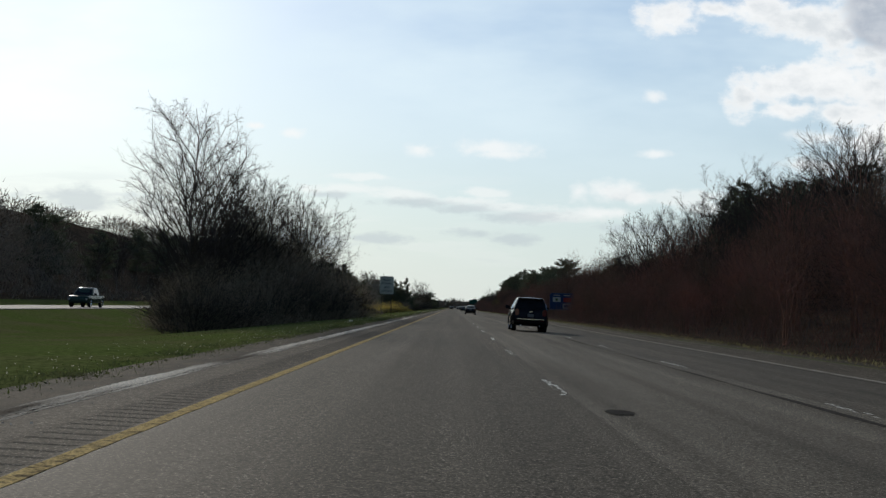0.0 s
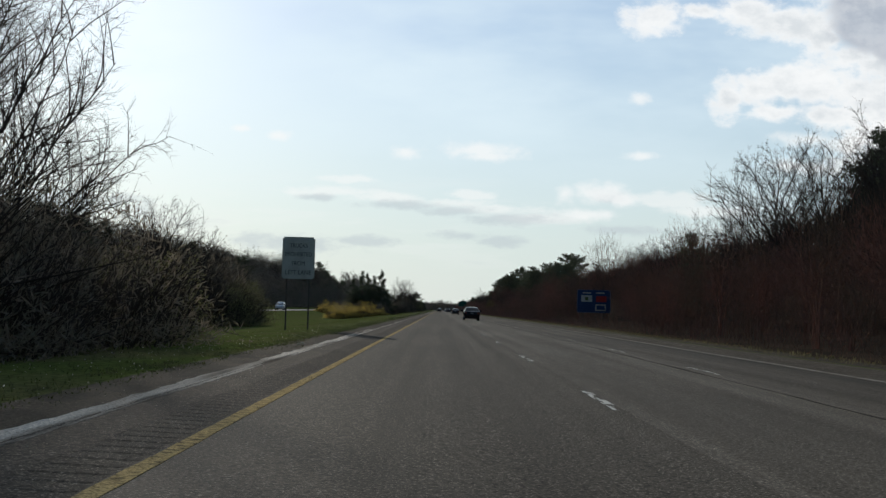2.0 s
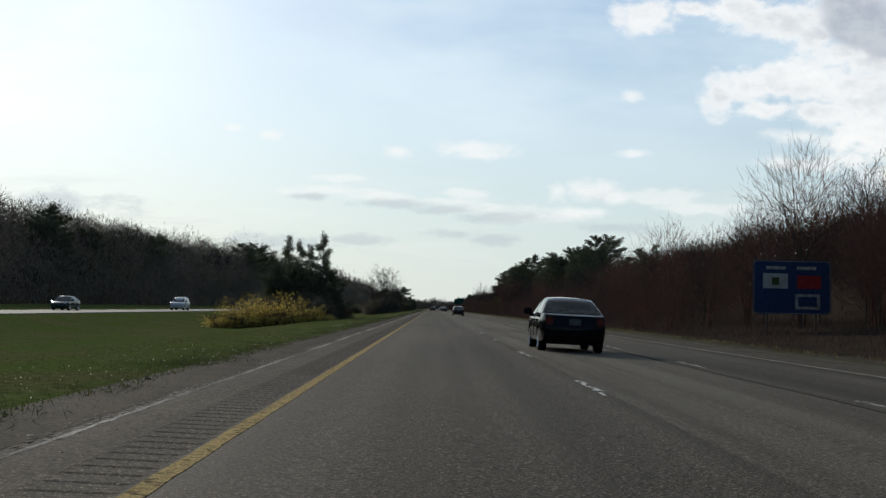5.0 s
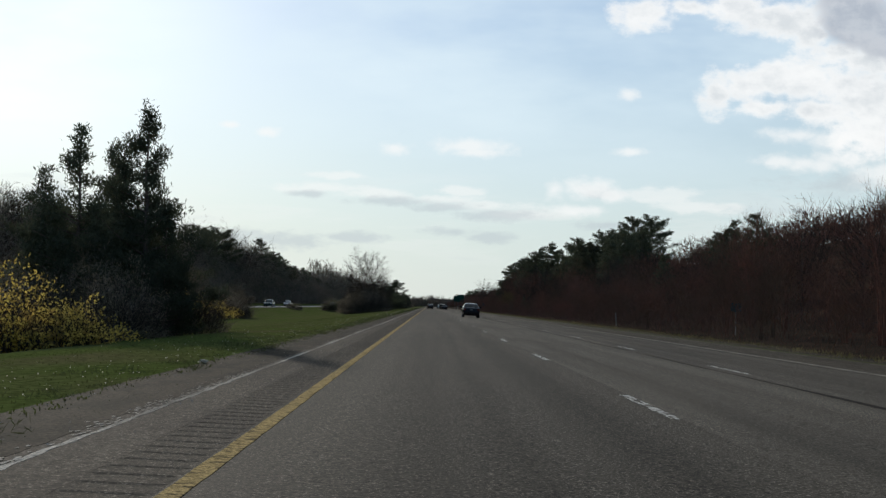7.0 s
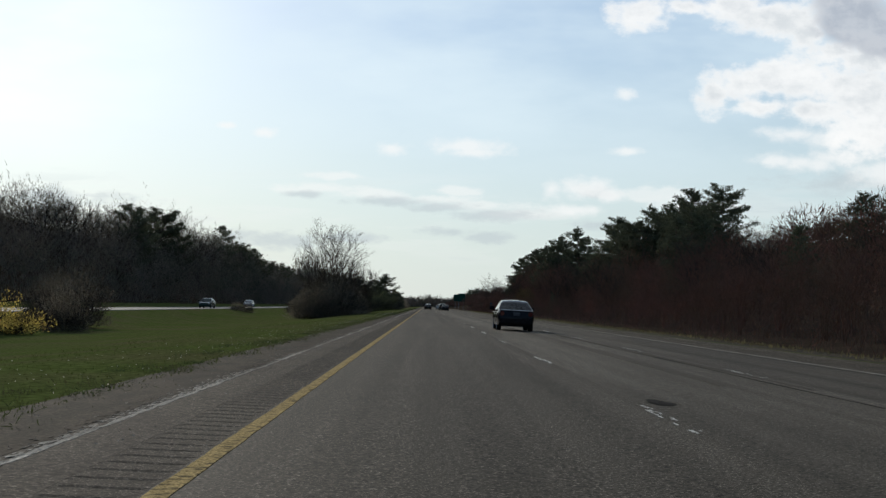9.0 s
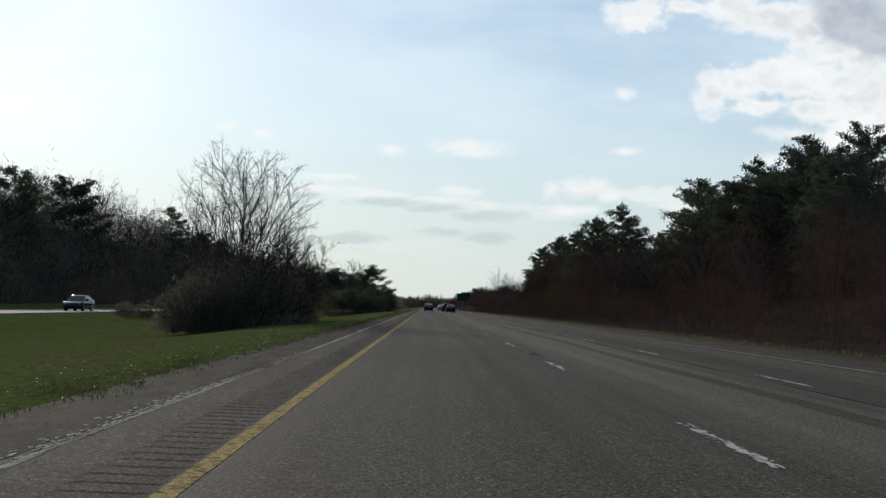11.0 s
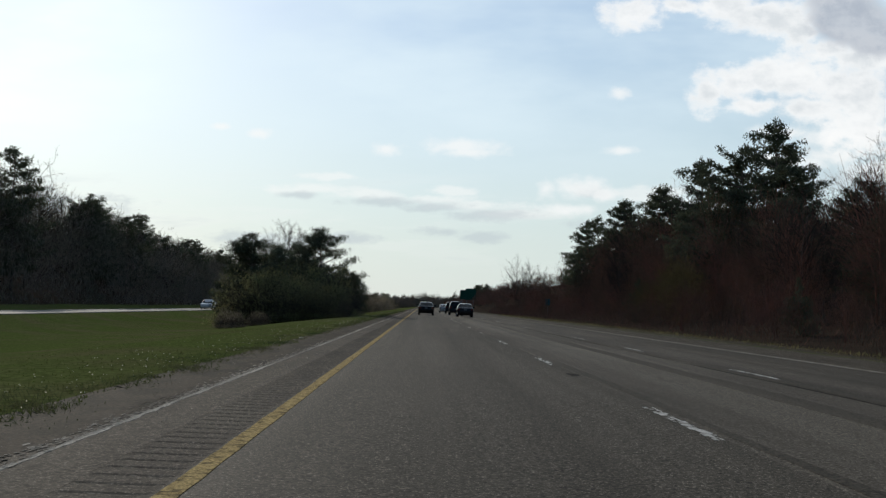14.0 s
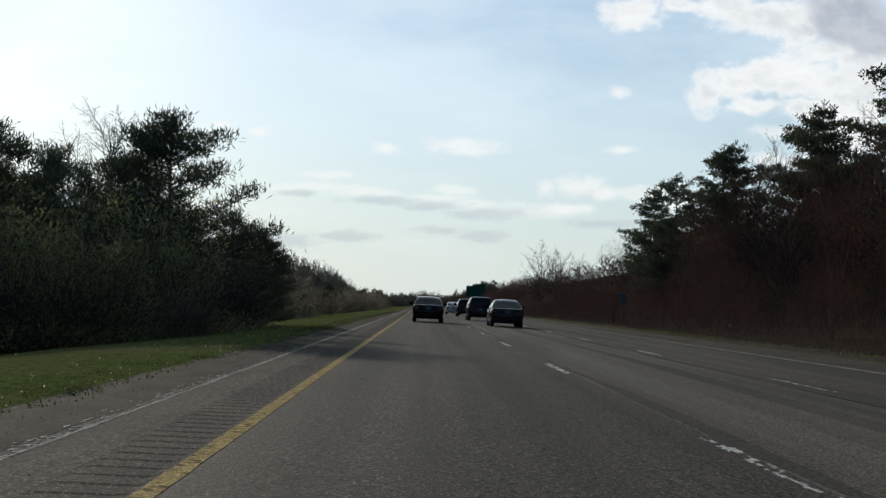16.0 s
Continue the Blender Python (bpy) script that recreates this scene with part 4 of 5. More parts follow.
def wood(name, x, y, size, k):
    if name == "pine":
        plant("pine_tree", WOOD_PINES[k % 5], x, y, rr.uniform(0, 360), size, PINE_LABEL, "conifer", "woodland pines")
    else:
        plant("bare_tree", FAR_TREES[k % 3] if x < -40 else (NEAR_TREES[k % 3] if y < 156 else WOOD_TREES[k % 6]), x, y, rr.uniform(0, 360), size * (0.88 if 0 < x and y < 156 else 1.0), BARE_LABEL, "tree", "woodland trees")


# single trees that stand out of the skyline: kind, x, y, size, variant
SKYLINE = [("bare", 31, 139, 1.25, 0), ("bare", 28.5, 149, 1.18, 1), ("bare", 26, 152, 1.32, 2), ("bare", 33, 146, 1.12, 3), ("bare", 36, 130, 1.28, 4), ("bare", 30, 120, 1.4, 5), ("bare", 35, 100, 1.35, 0), ("bare", 33, 94, 1.28, 1), ("bare", 38, 104, 1.25, 3), ("bare", 31, 108, 1.3, 2), ("pine", 33, 128, 0.84, 0), ("pine", 38, 140, 0.8, 1),
           ("pine", 36, 150, 0.72, 2), ("bare", 29, 244, 0.74, 1), ("bare", 32, 222, 0.86, 0), ("bare", 30.5, 212, 0.8, 2), ("bare", 34, 232, 0.86, 4), ("bare", 31, 240, 0.8, 3), ("bare", 29.5, 202, 0.78, 5), ("bare", 33, 208, 0.84, 1), ("bare", 37, 244, 0.84, 3), ("pine", 45, 392, 0.78, 1), ("pine", 45, 402, 0.72, 0), ("pine", 43, 474, 1.06, 2), ("pine", 40, 468, 1.02, 3), ("pine", 38, 478, 1.0, 0),
           ("pine", 41, 484, 1.04, 2), ("pine", 34.5, 493, 0.94, 3), ("pine", 44, 462, 0.95, 1), ("pine", 35, 555, 1.02, 1), ("pine", 30, 549, 0.95, 0), ("pine", 38, 560, 0.95, 3), ("pine", 35, 586, 1.02, 3), ("pine", 31, 592, 0.92, 1),
           ("pine", 29.5, 650, 0.9, 2), ("pine", 30, 640, 0.95, 0), ("pine", 33, 630, 0.98, 3), ("pine", 31, 618, 0.95, 1), ("pine", 34, 604, 0.95, 2), ("bare", 30, 600, 1.05, 1), ("bare", 31, 575, 1.1, 3), ("bare", 26, 720, 1.0, 2), ("bare", 24, 735, 1.05, 4)]
SKYLINE += [("pine", 43, 175, 1.06, 1), ("pine", 46, 184, 1.06, 3), ("pine", 40, 131, 0.92, 2), ("pine", 42, 117, 0.9, 0), ("pine", 44, 148, 1.0, 3), ("pine", 39, 163, 0.92, 1), ("pine", 36, 112, 0.76, 3), ("pine", 47, 166, 1.1, 0), ("pine", 34, 471, 0.88, 2), ("pine", 33, 484, 0.86, 0), ("pine", 46, 486, 1.25, 3), ("pine", 39, 455, 0.9, 0), ("pine", 48, 472, 1.3, 2), ("pine", 31, 497, 0.62, 3), ("pine", 30, 512, 0.52, 2), ("pine", 33, 526, 0.56, 0), ("pine", 31, 538, 0.58, 3), ("pine", 31, 331, 0.56, 1), ("pine", 30.5, 340, 0.52, 1)]
SKYLINE += [("bare", 29, 512, 0.78, 1), ("bare", 31, 517, 0.8, 3), ("bare", 28, 521, 0.74, 4), ("bare", 33, 508, 0.76, 0), ("bare", 27.5, 592, 1.05, 5), ("bare", 28.5, 601, 1.05, 1)]
for kind, x, y, s, k in SKYLINE:
    wood(kind, x, y, s - max(0.0, x - 35) * 0.03, 4 if kind == "pine" and y > 545 and k else k)
# the woods on the right-hand side
def near_rise(y):
    return np.interp(y, [200, 285, 320, 400, 445], [1, 1, 0.78, 0.78, 1])


y = 30.0
i = 0
while y < 1100:
    far = y > 620
    pines = (0.62 if abs(y - 514) > 26 else 0.1) if 440 < y < 660 else (0.12 if y < 200 else 0.05)
    for x in ((26, 36) if not far else (28,)):
        x2 = x + rr.uniform(-3.5, 3.5)
        s = (0.60 + 0.009 * min(x2 - 20, 17) - 0.022 * max(0.0, x2 - 38)) * rr.uniform(0.9, 1.1) * float(near_rise(y))
        kind = "pine" if rr.random() < pines and x2 > 26 else "bare"
        wood(kind, x2, y + rr.uniform(-4, 4), min(s, 1.02) * (0.78 if kind == "pine" and y < 440 else 1.0), i)
        i += 1
    y += 12.0 if not far else 26.0
def edge_rise(y):
    return np.interp(y, [0, 150, 180, 255, 285, 320, 420, 480], [1.2, 1.25, 1.45, 1.4, 1.0, 0.92, 0.9, 0.78])


# young trees crowding the edge of the right-hand woods
SAPLINGS = [sapling_meshes(101, 6.0, 2.1), sapling_meshes(102, 7.0, 2.3), sapling_meshes(103, 8.0, 2.6, 1800), sapling_meshes(104, 5.2, 2.2), sapling_meshes(105, 8.6, 2.4, 1800)]
y = 8.0
while y < 700:
    for x, lo, hi in ((18.2, 0.45, 0.8), (23.5, 0.65, 1.1)):
        if y > 430 and x < 20 and rr.random() < 0.35:
            continue
        x2, y2 = x + rr.uniform(-1.6, 1.6), y + rr.uniform(-2.2, 2.2)
        if 158 < y2 < 233:
            x2 = max(x2, 27.6 - (229 - y2) * 0.14 + rr.uniform(0, 1.5))
        plant("sapling", SAPLINGS[rr.randrange(5)], x2, y2, rr.uniform(0, 360), rr.uniform(lo, hi) * float(edge_rise(y2)) * (1 + 0.4 * noise.noise((x2 * 0.12, y2 * 0.05, 2.2))), "young leafless tree with a haze of red-brown shoots", "tree", "roadside saplings")
    y += 5.2
# taller ones with russet crowns between the last pines
for x, y, s, k in [(24.5, 499, 1.15, 2), (26.5, 507, 1.3, 4), (24.0, 516, 1.1, 2), (26.0, 527, 1.3, 4), (25.0, 538, 1.2, 2), (27.0, 546, 1.5, 4), (24.5, 556, 1.15, 2), (26.5, 566, 1.45, 4), (27.5, 579, 1.6, 2), (28.0, 590, 1.65, 4), (27.0, 600, 1.6, 2), (26.5, 612, 1.4, 4)]:
    plant("sapling", SAPLINGS[k], x, y, y * 31, s, "tall leafless young tree with a russet crown", "tree", "roadside saplings")
# low evergreens and a budding bush at the edge of the woods
for x, y, s, k in [(19.4, 500, 0.5, 1), (19.8, 547, 0.55, 0), (20.6, 551, 0.5, 1), (20.2, 471, 0.5, 0)]:
    plant("cedar", CEDARS[k], x, y, y * 17, s, "small dark cedar at the edge of the woods", "conifer", "roadside cedars")
OCHRE_SAPLING = sapling_meshes(107, 5.6, 2.0, 2600, (0.012, 0.028), M_OCHRE_BRUSH)
for x, y, s in [(20.4, 533, 0.85), (21.4, 537, 1.05), (19.6, 541, 0.7)]:
    plant("sapling", OCHRE_SAPLING, x, y, y * 29, s, "young budding tree with ochre shoots beside the woods", "tree", "roadside saplings")
# the woods beyond the opposite carriageway
def far_rise(y):
    return np.interp(y, [161, 215, 287, 428, 473, 506, 546, 594, 640, 700, 755, 861, 993], [0.78, 0.72, 0.74, 0.92, 1.06, 1.1, 1.38, 1.26, 1.12, 0.98, 0.88, 0.75, 0.8])


y = 20.0
while y < 1150:
    far = y > 760
    for x in (-58,):
        x2 = x + rr.uniform(-3.5, 3.5)
        kind = "pine" if rr.random() < (0.36 if y < 330 else (0.16 if y < 630 else 0.5)) else "bare"
        wood(kind, x2, y + rr.uniform(-4, 4), rr.uniform(0.90, 1.05) * (1.1 if x2 > -57 else 0.95) * float(far_rise(y)) * (0.8 if kind == "pine" else 1.0), i)
        i += 1
    y += 7.0 if not far else 20.0


def canopy(name, seed, count, per, x_range, y_range, top_of, radii, lengths, widths, mat, label):
    """Crowded rounded crowns of bare twigs, too many to count."""
    rs = np.random.RandomState(seed)
    cx, cy = rs.uniform(*x_range, count), rs.uniform(*y_range, count)
    rad = rs.uniform(*radii, count)
    top = top_of(cx, cy) * rs.uniform(0.68, 1.14, count)
    g = np.interp(cx, TERRAIN_X, TERRAIN_Z)
    tall = top * rs.uniform(0.35, 0.5, count)
    u = rs.normal(size=(count * per, 3))
    u[:, 2] = np.abs(u[:, 2]) - 0.35
    u = unit(u)
    k = 0.94 * rs.uniform(0.3, 1.0, count * per) ** 0.5

    def each(a):
        return np.repeat(a, per)
    x = each(cx) + u[:, 0] * k * each(rad)
    y = each(cy) + u[:, 1] * k * each(rad)
    z = each(g + top - tall) + u[:, 2] * k * each(tall)
    clear = ~((y > 160) & (y < 231) & (x < 25.4 - (229 - y) * 0.14)) & (z > 0.3)
    d = unit(u * np.array([0.7, 0.7, 0.5]) + np.array([0, 0, 0.45]) + rs.normal(size=u.shape) * 0.38)
    m = int(clear.sum())
    v, f = spikes(np.stack([x, y, z], 1)[clear], d[clear], rs.uniform(*lengths, m), rs.uniform(*widths, m) * (2.9 - 2.1 * k[clear]))
    return tagged(new(name, mesh_of(name, v, f, mat)), label, "brush", kind="stuff")


def thicket(name, seed, count, x_of, y_range, top_of, lengths, widths, mat, label):
    """A band of upright saplings and twigs too many to count."""
    rs = np.random.RandomState(seed)
    y = rs.uniform(*y_range, count)
    x = x_of(rs, count)
    g = np.interp(x, TERRAIN_X, TERRAIN_Z)
    lumps = np.array([0.80 + 0.75 * noise.noise((float(a) * 0.16, float(b) * 0.13, seed)) for a, b in zip(x, y)])
    z = g + rs.uniform(0, 1, count) ** 1.15 * top_of(x, y) * lumps
    d = unit(rs.normal(size=(count, 3)) * np.array([0.42, 0.42, 0.25]) + np.array([0, 0, 0.85]))
    clear = ~((y > 160) & (y < 231) & (x < 25.4 - (229 - y) * 0.14) & (z - g > 0.55))
    x, y, z, d, count = x[clear], y[clear], z[clear], d[clear], int(clear.sum())
    v, f = spikes(np.stack([x, y, z], 1), d, rs.uniform(*lengths, count), rs.uniform(*widths, count))
    return tagged(new(name, mesh_of(name, v, f, mat)), label, "brush", kind="stuff")


thicket("brush", 3, 110000, lambda rs, n: 14.4 + 26 * rs.uniform(0, 1, n) ** 1.35, (0, 700), lambda x, y: np.interp(x, [14, 17, 23, 32, 42], [0.9, 2.6, 4.4, 6.0, 7.0]) * near_rise(y), (0.35, 0.95), (0.009, 0.026), M_BROWN_BRUSH, "tangled red-brown leafless brush along the motorway")
canopy("saplings", 13, 300, 330, (25, 42), (-20, 700), lambda x, y: np.interp(x, [20, 24, 32, 42], [6.5, 8.5, 10.5, 9.0]) * near_rise(y), (1.8, 3.9), (0.3, 0.8), (0.011, 0.030), M_BROWN_BRUSH, "rounded red-brown crowns of young trees in the woods")
canopy("inner_saplings", 16, 400, 110, (38, 54), (-20, 700), lambda x, y: 6.5 + 0 * x, (2.4, 4.4), (0.5, 1.3), (0.05, 0.11), M_BROWN_BRUSH, "crowded sapling crowns deep inside the woods")
canopy("brush", 5, 300, 90, (17, 40), (695, 1350), lambda x, y: np.interp(x, [15, 18, 24, 40], [3.5, 5.0, 7.5, 9.0]), (1.8, 3.6), (0.5, 1.3), (0.06, 0.14), M_BROWN_BRUSH, "distant red-brown leafless brush")
thicket("brush", 4, 76000, lambda rs, n: -46.5 - 16 * rs.uniform(0, 1, n) ** 1.2, (20, 900), lambda x, y: np.interp(-x, [46, 50, 56, 75], [4.0, 8.5, 11.5, 12.0]) * far_rise(y), (0.5, 1.3), (0.05, 0.12), M_DARK_BRUSH, "dark brush at the foot of the far woods")
canopy("ridge_saplings", 15, 420, 70, (53, 68), (40, 760), lambda x, y: 4.2 + 0 * x, (2.0, 3.6), (0.8, 1.6), (0.06, 0.14), M_BROWN_BRUSH, "sapling crowns on the rise behind the woods")
canopy("far_saplings", 14, 780, 210, (-71, -49), (40, 900), lambda x, y: np.interp(-x, [49, 54, 60, 74], [9.0, 13.2, 12.0, 6.0]) * far_rise(y), (2.4, 4.6), (0.5, 1.1), (0.035, 0.075), M_DARK_BRUSH, "smooth canopy of the woods beyond the opposite carriageway")
thicket("brush", 6, 16000, lambda rs, n: -46.5 - 26 * rs.uniform(0, 1, n), (900, 1500), lambda x, y: np.interp(-x, [46, 50, 58, 75], [3.5, 8.5, 12.5, 15]), (1.8, 3.4), (0.3, 0.6), M_DARK_BRUSH, "distant dark woodland")
canopy("far_woods", 17, 420, 70, (-150, -86), (-40, 950), lambda x, y: 6.0 + 0 * x, (5.0, 9.0), (0.8, 1.8), (0.10, 0.22), M_DARK_BRUSH, "leafless woods on the hill beyond the motorway")
canopy("far_woods", 18, 420, 70, (80, 150), (-40, 950), lambda x, y: 5.0 + 0 * x, (5.0, 9.0), (0.8, 1.8), (0.10, 0.22), M_BROWN_BRUSH, "leafless woods on the rise behind the brush")
thicket("brush", 8, 9000, lambda rs, n: rs.uniform(-60, 60, n), (1440, 1520), lambda x, y: 9 + 0 * x, (2.0, 4.0), (0.5, 0.9), M_DARK_BRUSH, "distant woods closing the view along the road")
# never in view: added so that car rears mirror something dark
thicket("brush", 9, 9000, lambda rs, n: np.where(rs.uniform(0, 1, n) < 0.5, 17 + 20 * rs.uniform(0, 1, n), -12 - 50 * rs.uniform(0, 1, n)), (-160, -6), lambda x, y: 12 + 0 * x, (2.0, 4.0), (0.3, 0.7), M_DARK_BRUSH, "unseen brush added behind the start of the road to darken reflections")

# ---- grass ----
rs = np.random.RandomState(12)
n = 80000
y = rs.uniform(-2, 640, n)
x = -3.18 - 5.6 * rs.uniform(0, 1, n) ** 1.7
edge = np.array([0.3 * noise.noise((0.0, float(b) * 0.5, 3.0)) for b in y])
x += edge
g = np.interp(x, TERRAIN_X, TERRAIN_Z)
d = unit(rs.normal(size=(n, 3)) * 0.4 + np.array([0, 0, 1.0]))
v, f = blades(np.stack([x, y, g - 0.01], 1), d, rs.uniform(0.02, 0.055, n), rs.uniform(0.010, 0.024, n), rs)
tagged(new("grass", mesh_of("grass", v, f, M_GRASS)), "short spring grass along the verge", "grass", kind="stuff")
n = 16000
y = rs.uniform(20, 640, n)
x = 12.9 + 1.9 * rs.uniform(0, 1, n)
v, f = blades(np.stack([x, y, np.interp(x, TERRAIN_X, TERRAIN_Z) - 0.01], 1), unit(rs.normal(size=(n, 3)) * 0.5 + np.array([0, 0, 0.9])), rs.uniform(0.06, 0.2, n), rs.uniform(0.012, 0.035, n), rs)
tagged(new("dry_grass", mesh_of("dry_grass", v, f, M_DRY_GRASS)), "straw-coloured dry grass at the foot of the brush", "grass", kind="stuff")
n_tuft = 900
ty = rs.uniform(0, 640, n_tuft)
tx = -3.28 - np.abs(rs.normal(size=n_tuft)) * 0.4 + np.array([0.25 * noise.noise((0.0, float(b) * 0.5, 3.0)) for b in ty])
per = 110
c = np.repeat(np.stack([tx, ty, np.interp(tx, TERRAIN_X, TERRAIN_Z)], 1), per, axis=0)
sz = np.repeat(0.6 + 2.0 * rs.uniform(0, 1, n_tuft) ** 1.8, per)
c = c + rs.normal(size=c.shape) * np.array([0.10, 0.2, 0.0]) * sz[:, None]
v, f = blades(c, unit(rs.normal(size=c.shape) * 0.9 + np.array([0, 0, 0.6])), rs.uniform(0.025, 0.065, len(c)) * sz, rs.uniform(0.004, 0.011, len(c)), rs)
tagged(new("weeds", mesh_of("weeds", v, f, M_WEED)), "dark weed tufts at the edge of the dirt", "weeds", kind="stuff")
n = 26000
y = rs.uniform(0, 640, n)
x = -2.72 - 0.75 * rs.uniform(0, 1, n) ** 0.7
thick = np.array([noise.noise((float(a) * 2.0, float(b) * 0.9, 6.0)) for a, b in zip(x, y)]) > 0.0
x, y, n = x[thick], y[thick], int(thick.sum())
v, f = blades(np.stack([x, y, np.interp(x, TERRAIN_X, TERRAIN_Z) - 0.005], 1), unit(rs.normal(size=(n, 3)) * 0.8 + np.array([0, 0, 0.8])), rs.uniform(0.015, 0.04, n), rs.uniform(0.003, 0.008, n), rs)
tagged(new("sparse_weeds", mesh_of("sparse_weeds", v, f, M_WEED)), "sparse low weeds in the gritty dirt", "weeds", kind="stuff")
n = 6500
y = rs.uniform(0, 640, n)
x = -3.2 - np.abs(rs.normal(size=n)) * 1.1
c = np.stack([x, y, np.interp(x, TERRAIN_X, TERRAIN_Z) + rs.uniform(0.02, 0.13, n)], 1)
v, f = blades(c, unit(rs.normal(size=(n, 3))), rs.uniform(0.008, 0.024, n), rs.uniform(0.008, 0.018, n), rs)
tagged(new("dandelion_heads", mesh_of("dandelion_heads", v, f, M_SPECK)), "tiny pale seed heads and scraps in the verge grass", "seed heads", kind="stuff")
n = 6000
y = rs.uniform(0, 560, n)
x = np.where(rs.uniform(0, 1, n) < 0.75, rs.uniform(-3.5, -2.1, n), rs.uniform(12.6, 14.2, n))
c = np.stack([x, y, np.interp(x, TERRAIN_X, TERRAIN_Z) - 0.004], 1)
v, f = spikes(c, unit(rs.normal(size=(n, 3)) * 0.3 + np.array([0, 0, 1.0])), rs.uniform(0.006, 0.016, n), rs.uniform(0.012, 0.035, n))
tagged(new("gravel", mesh_of("gravel", v, f, M_SAND)), "loose gravel on the dirt verges", "gravel", kind="stuff")


# ---- vehicles ----
SUV = dict(lower=[(-2.20, 0.36), (-2.33, 0.46), (-2.36, 0.62), (-2.30, 0.80), (-2.27, 1.02), (-2.24, 1.10), (0.98, 1.10), (1.60, 1.06), (2.10, 0.99), (2.32, 0.90), (2.40, 0.66), (2.36, 0.42), (2.22, 0.30)],
           cabin=[(-2.22, 1.08), (-2.10, 1.52), (-2.00, 1.66), (-1.80, 1.715), (-0.60, 1.73), (-0.05, 1.69), (0.28, 1.60), (1.08, 1.08)],
           axles=(-1.36, 1.42), wheel=0.375, tyre=0.25, half=0.93, roof_half=0.64, belt=1.10, roof=1.72, sill=0.34,
           windows=[[(0.86, 1.14), (0.30, 1.51), (0.02, 1.57), (-0.02, 1.14)], [(-0.10, 1.14), (-0.06, 1.585), (-0.80, 1.60), (-0.98, 1.14)], [(-1.08, 1.14), (-0.92, 1.60), (-1.62, 1.57), (-1.80, 1.14)]],
           doors=[0.92, -0.06, -1.03], rear_glass=(1.16, 1.60), tail=(0.80, 1.13), front_glass=(1.14, 1.58))
SEDAN = dict(lower=[(-2.22, 0.30), (-2.34, 0.40), (-2.37, 0.58), (-2.33, 0.78), (-2.28, 0.96), (-2.15, 1.00), (-1.55, 1.00), (-1.2, 0.94), (0.95, 0.92), (1.55, 0.88), (2.05, 0.78), (2.25, 0.66), (2.30, 0.46), (2.16, 0.24)],
             cabin=[(-1.86, 0.96), (-1.10, 1.36), (-0.85, 1.42), (-0.25, 1.45), (0.10, 1.43), (0.38, 1.36), (1.18, 0.90)],
             axles=(-1.36, 1.36), wheel=0.325, tyre=0.22, half=0.89, roof_half=0.60, belt=0.94, roof=1.44, sill=0.26,
             windows=[[(0.92, 0.97), (0.36, 1.29), (0.06, 1.34), (-0.04, 0.97)], [(-0.12, 0.97), (-0.04, 1.35), (-0.82, 1.34), (-1.30, 1.0)]],
             doors=[0.95, -0.08], rear_glass=(1.03, 1.36), tail=(0.70, 0.92), front_glass=(0.97, 1.34))
VAN = dict(lower=[(-2.35, 0.32), (-2.46, 0.44), (-2.48, 0.64), (-2.44, 0.9), (-2.42, 1.08), (1.30, 1.08), (1.75, 1.03), (2.15, 0.88), (2.36, 0.70), (2.38, 0.48), (2.25, 0.28)],
           cabin=[(-2.42, 1.05), (-2.30, 1.55), (-2.15, 1.72), (-1.5, 1.77), (-0.2, 1.77), (0.25, 1.70), (0.55, 1.58), (1.45, 1.05)],
           axles=(-1.45, 1.50), wheel=0.33, tyre=0.22, half=0.96, roof_half=0.72, belt=1.08, roof=1.76, sill=0.30,
           windows=[[(1.20, 1.12), (0.55, 1.52), (0.18, 1.60), (0.12, 1.12)], [(0.0, 1.12), (0.04, 1.62), (-1.02, 1.62), (-1.06, 1.12)], [(-1.16, 1.12), (-1.12, 1.62), (-2.0, 1.58), (-2.15, 1.12)]],
           doors=[1.15, 0.06, -1.1], rear_glass=(1.14, 1.62), tail=(0.8, 1.25), front_glass=(1.12, 1.58))
PICKUP = dict(lower=[(-2.62, 0.45), (-2.70, 0.60), (-2.70, 1.05), (-0.95, 1.05), (1.05, 1.08), (1.75, 1.05), (2.35, 0.98), (2.48, 0.72), (2.44, 0.5), (2.3, 0.38)],
              cabin=[(-0.95, 1.02), (-0.85, 1.68), (-0.7, 1.76), (0.15, 1.76), (0.40, 1.68), (1.10, 1.05)],
              axles=(-1.65, 1.62), wheel=0.38, tyre=0.25, half=0.96, roof_half=0.70, belt=1.08, roof=1.76, sill=0.42,
              windows=[[(0.92, 1.13), (0.40, 1.55), (0.1, 1.62), (0.06, 1.13)], [(-0.04, 1.13), (0.0, 1.62), (-0.7, 1.62), (-0.78, 1.13)]],
              doors=[0.9, 0.0], rear_glass=(1.14, 1.6), tail=(0.72, 1.02), front_glass=(1.13, 1.6))


def lathe(bm, profile, segments, cx, cy, cz, a0=0.0, turn=2 * math.pi):
    """Revolves (radius, offset) pairs about the x axis through (cx, cy, cz)."""
    rings = []
    closed = turn > 6.28
    for k in range(segments if closed else segments + 1):
        a = a0 + turn * k / segments
        rings.append([bm.verts.new((cx + o, cy + r * math.cos(a), cz + r * math.sin(a))) for r, o in profile])
    for k in range(segments):
        a, b = rings[k], rings[(k + 1) % len(rings)]
        for i in range(len(profile) - 1):
            bm.faces.new((a[i], a[i + 1], b[i + 1], b[i]))
    return bm


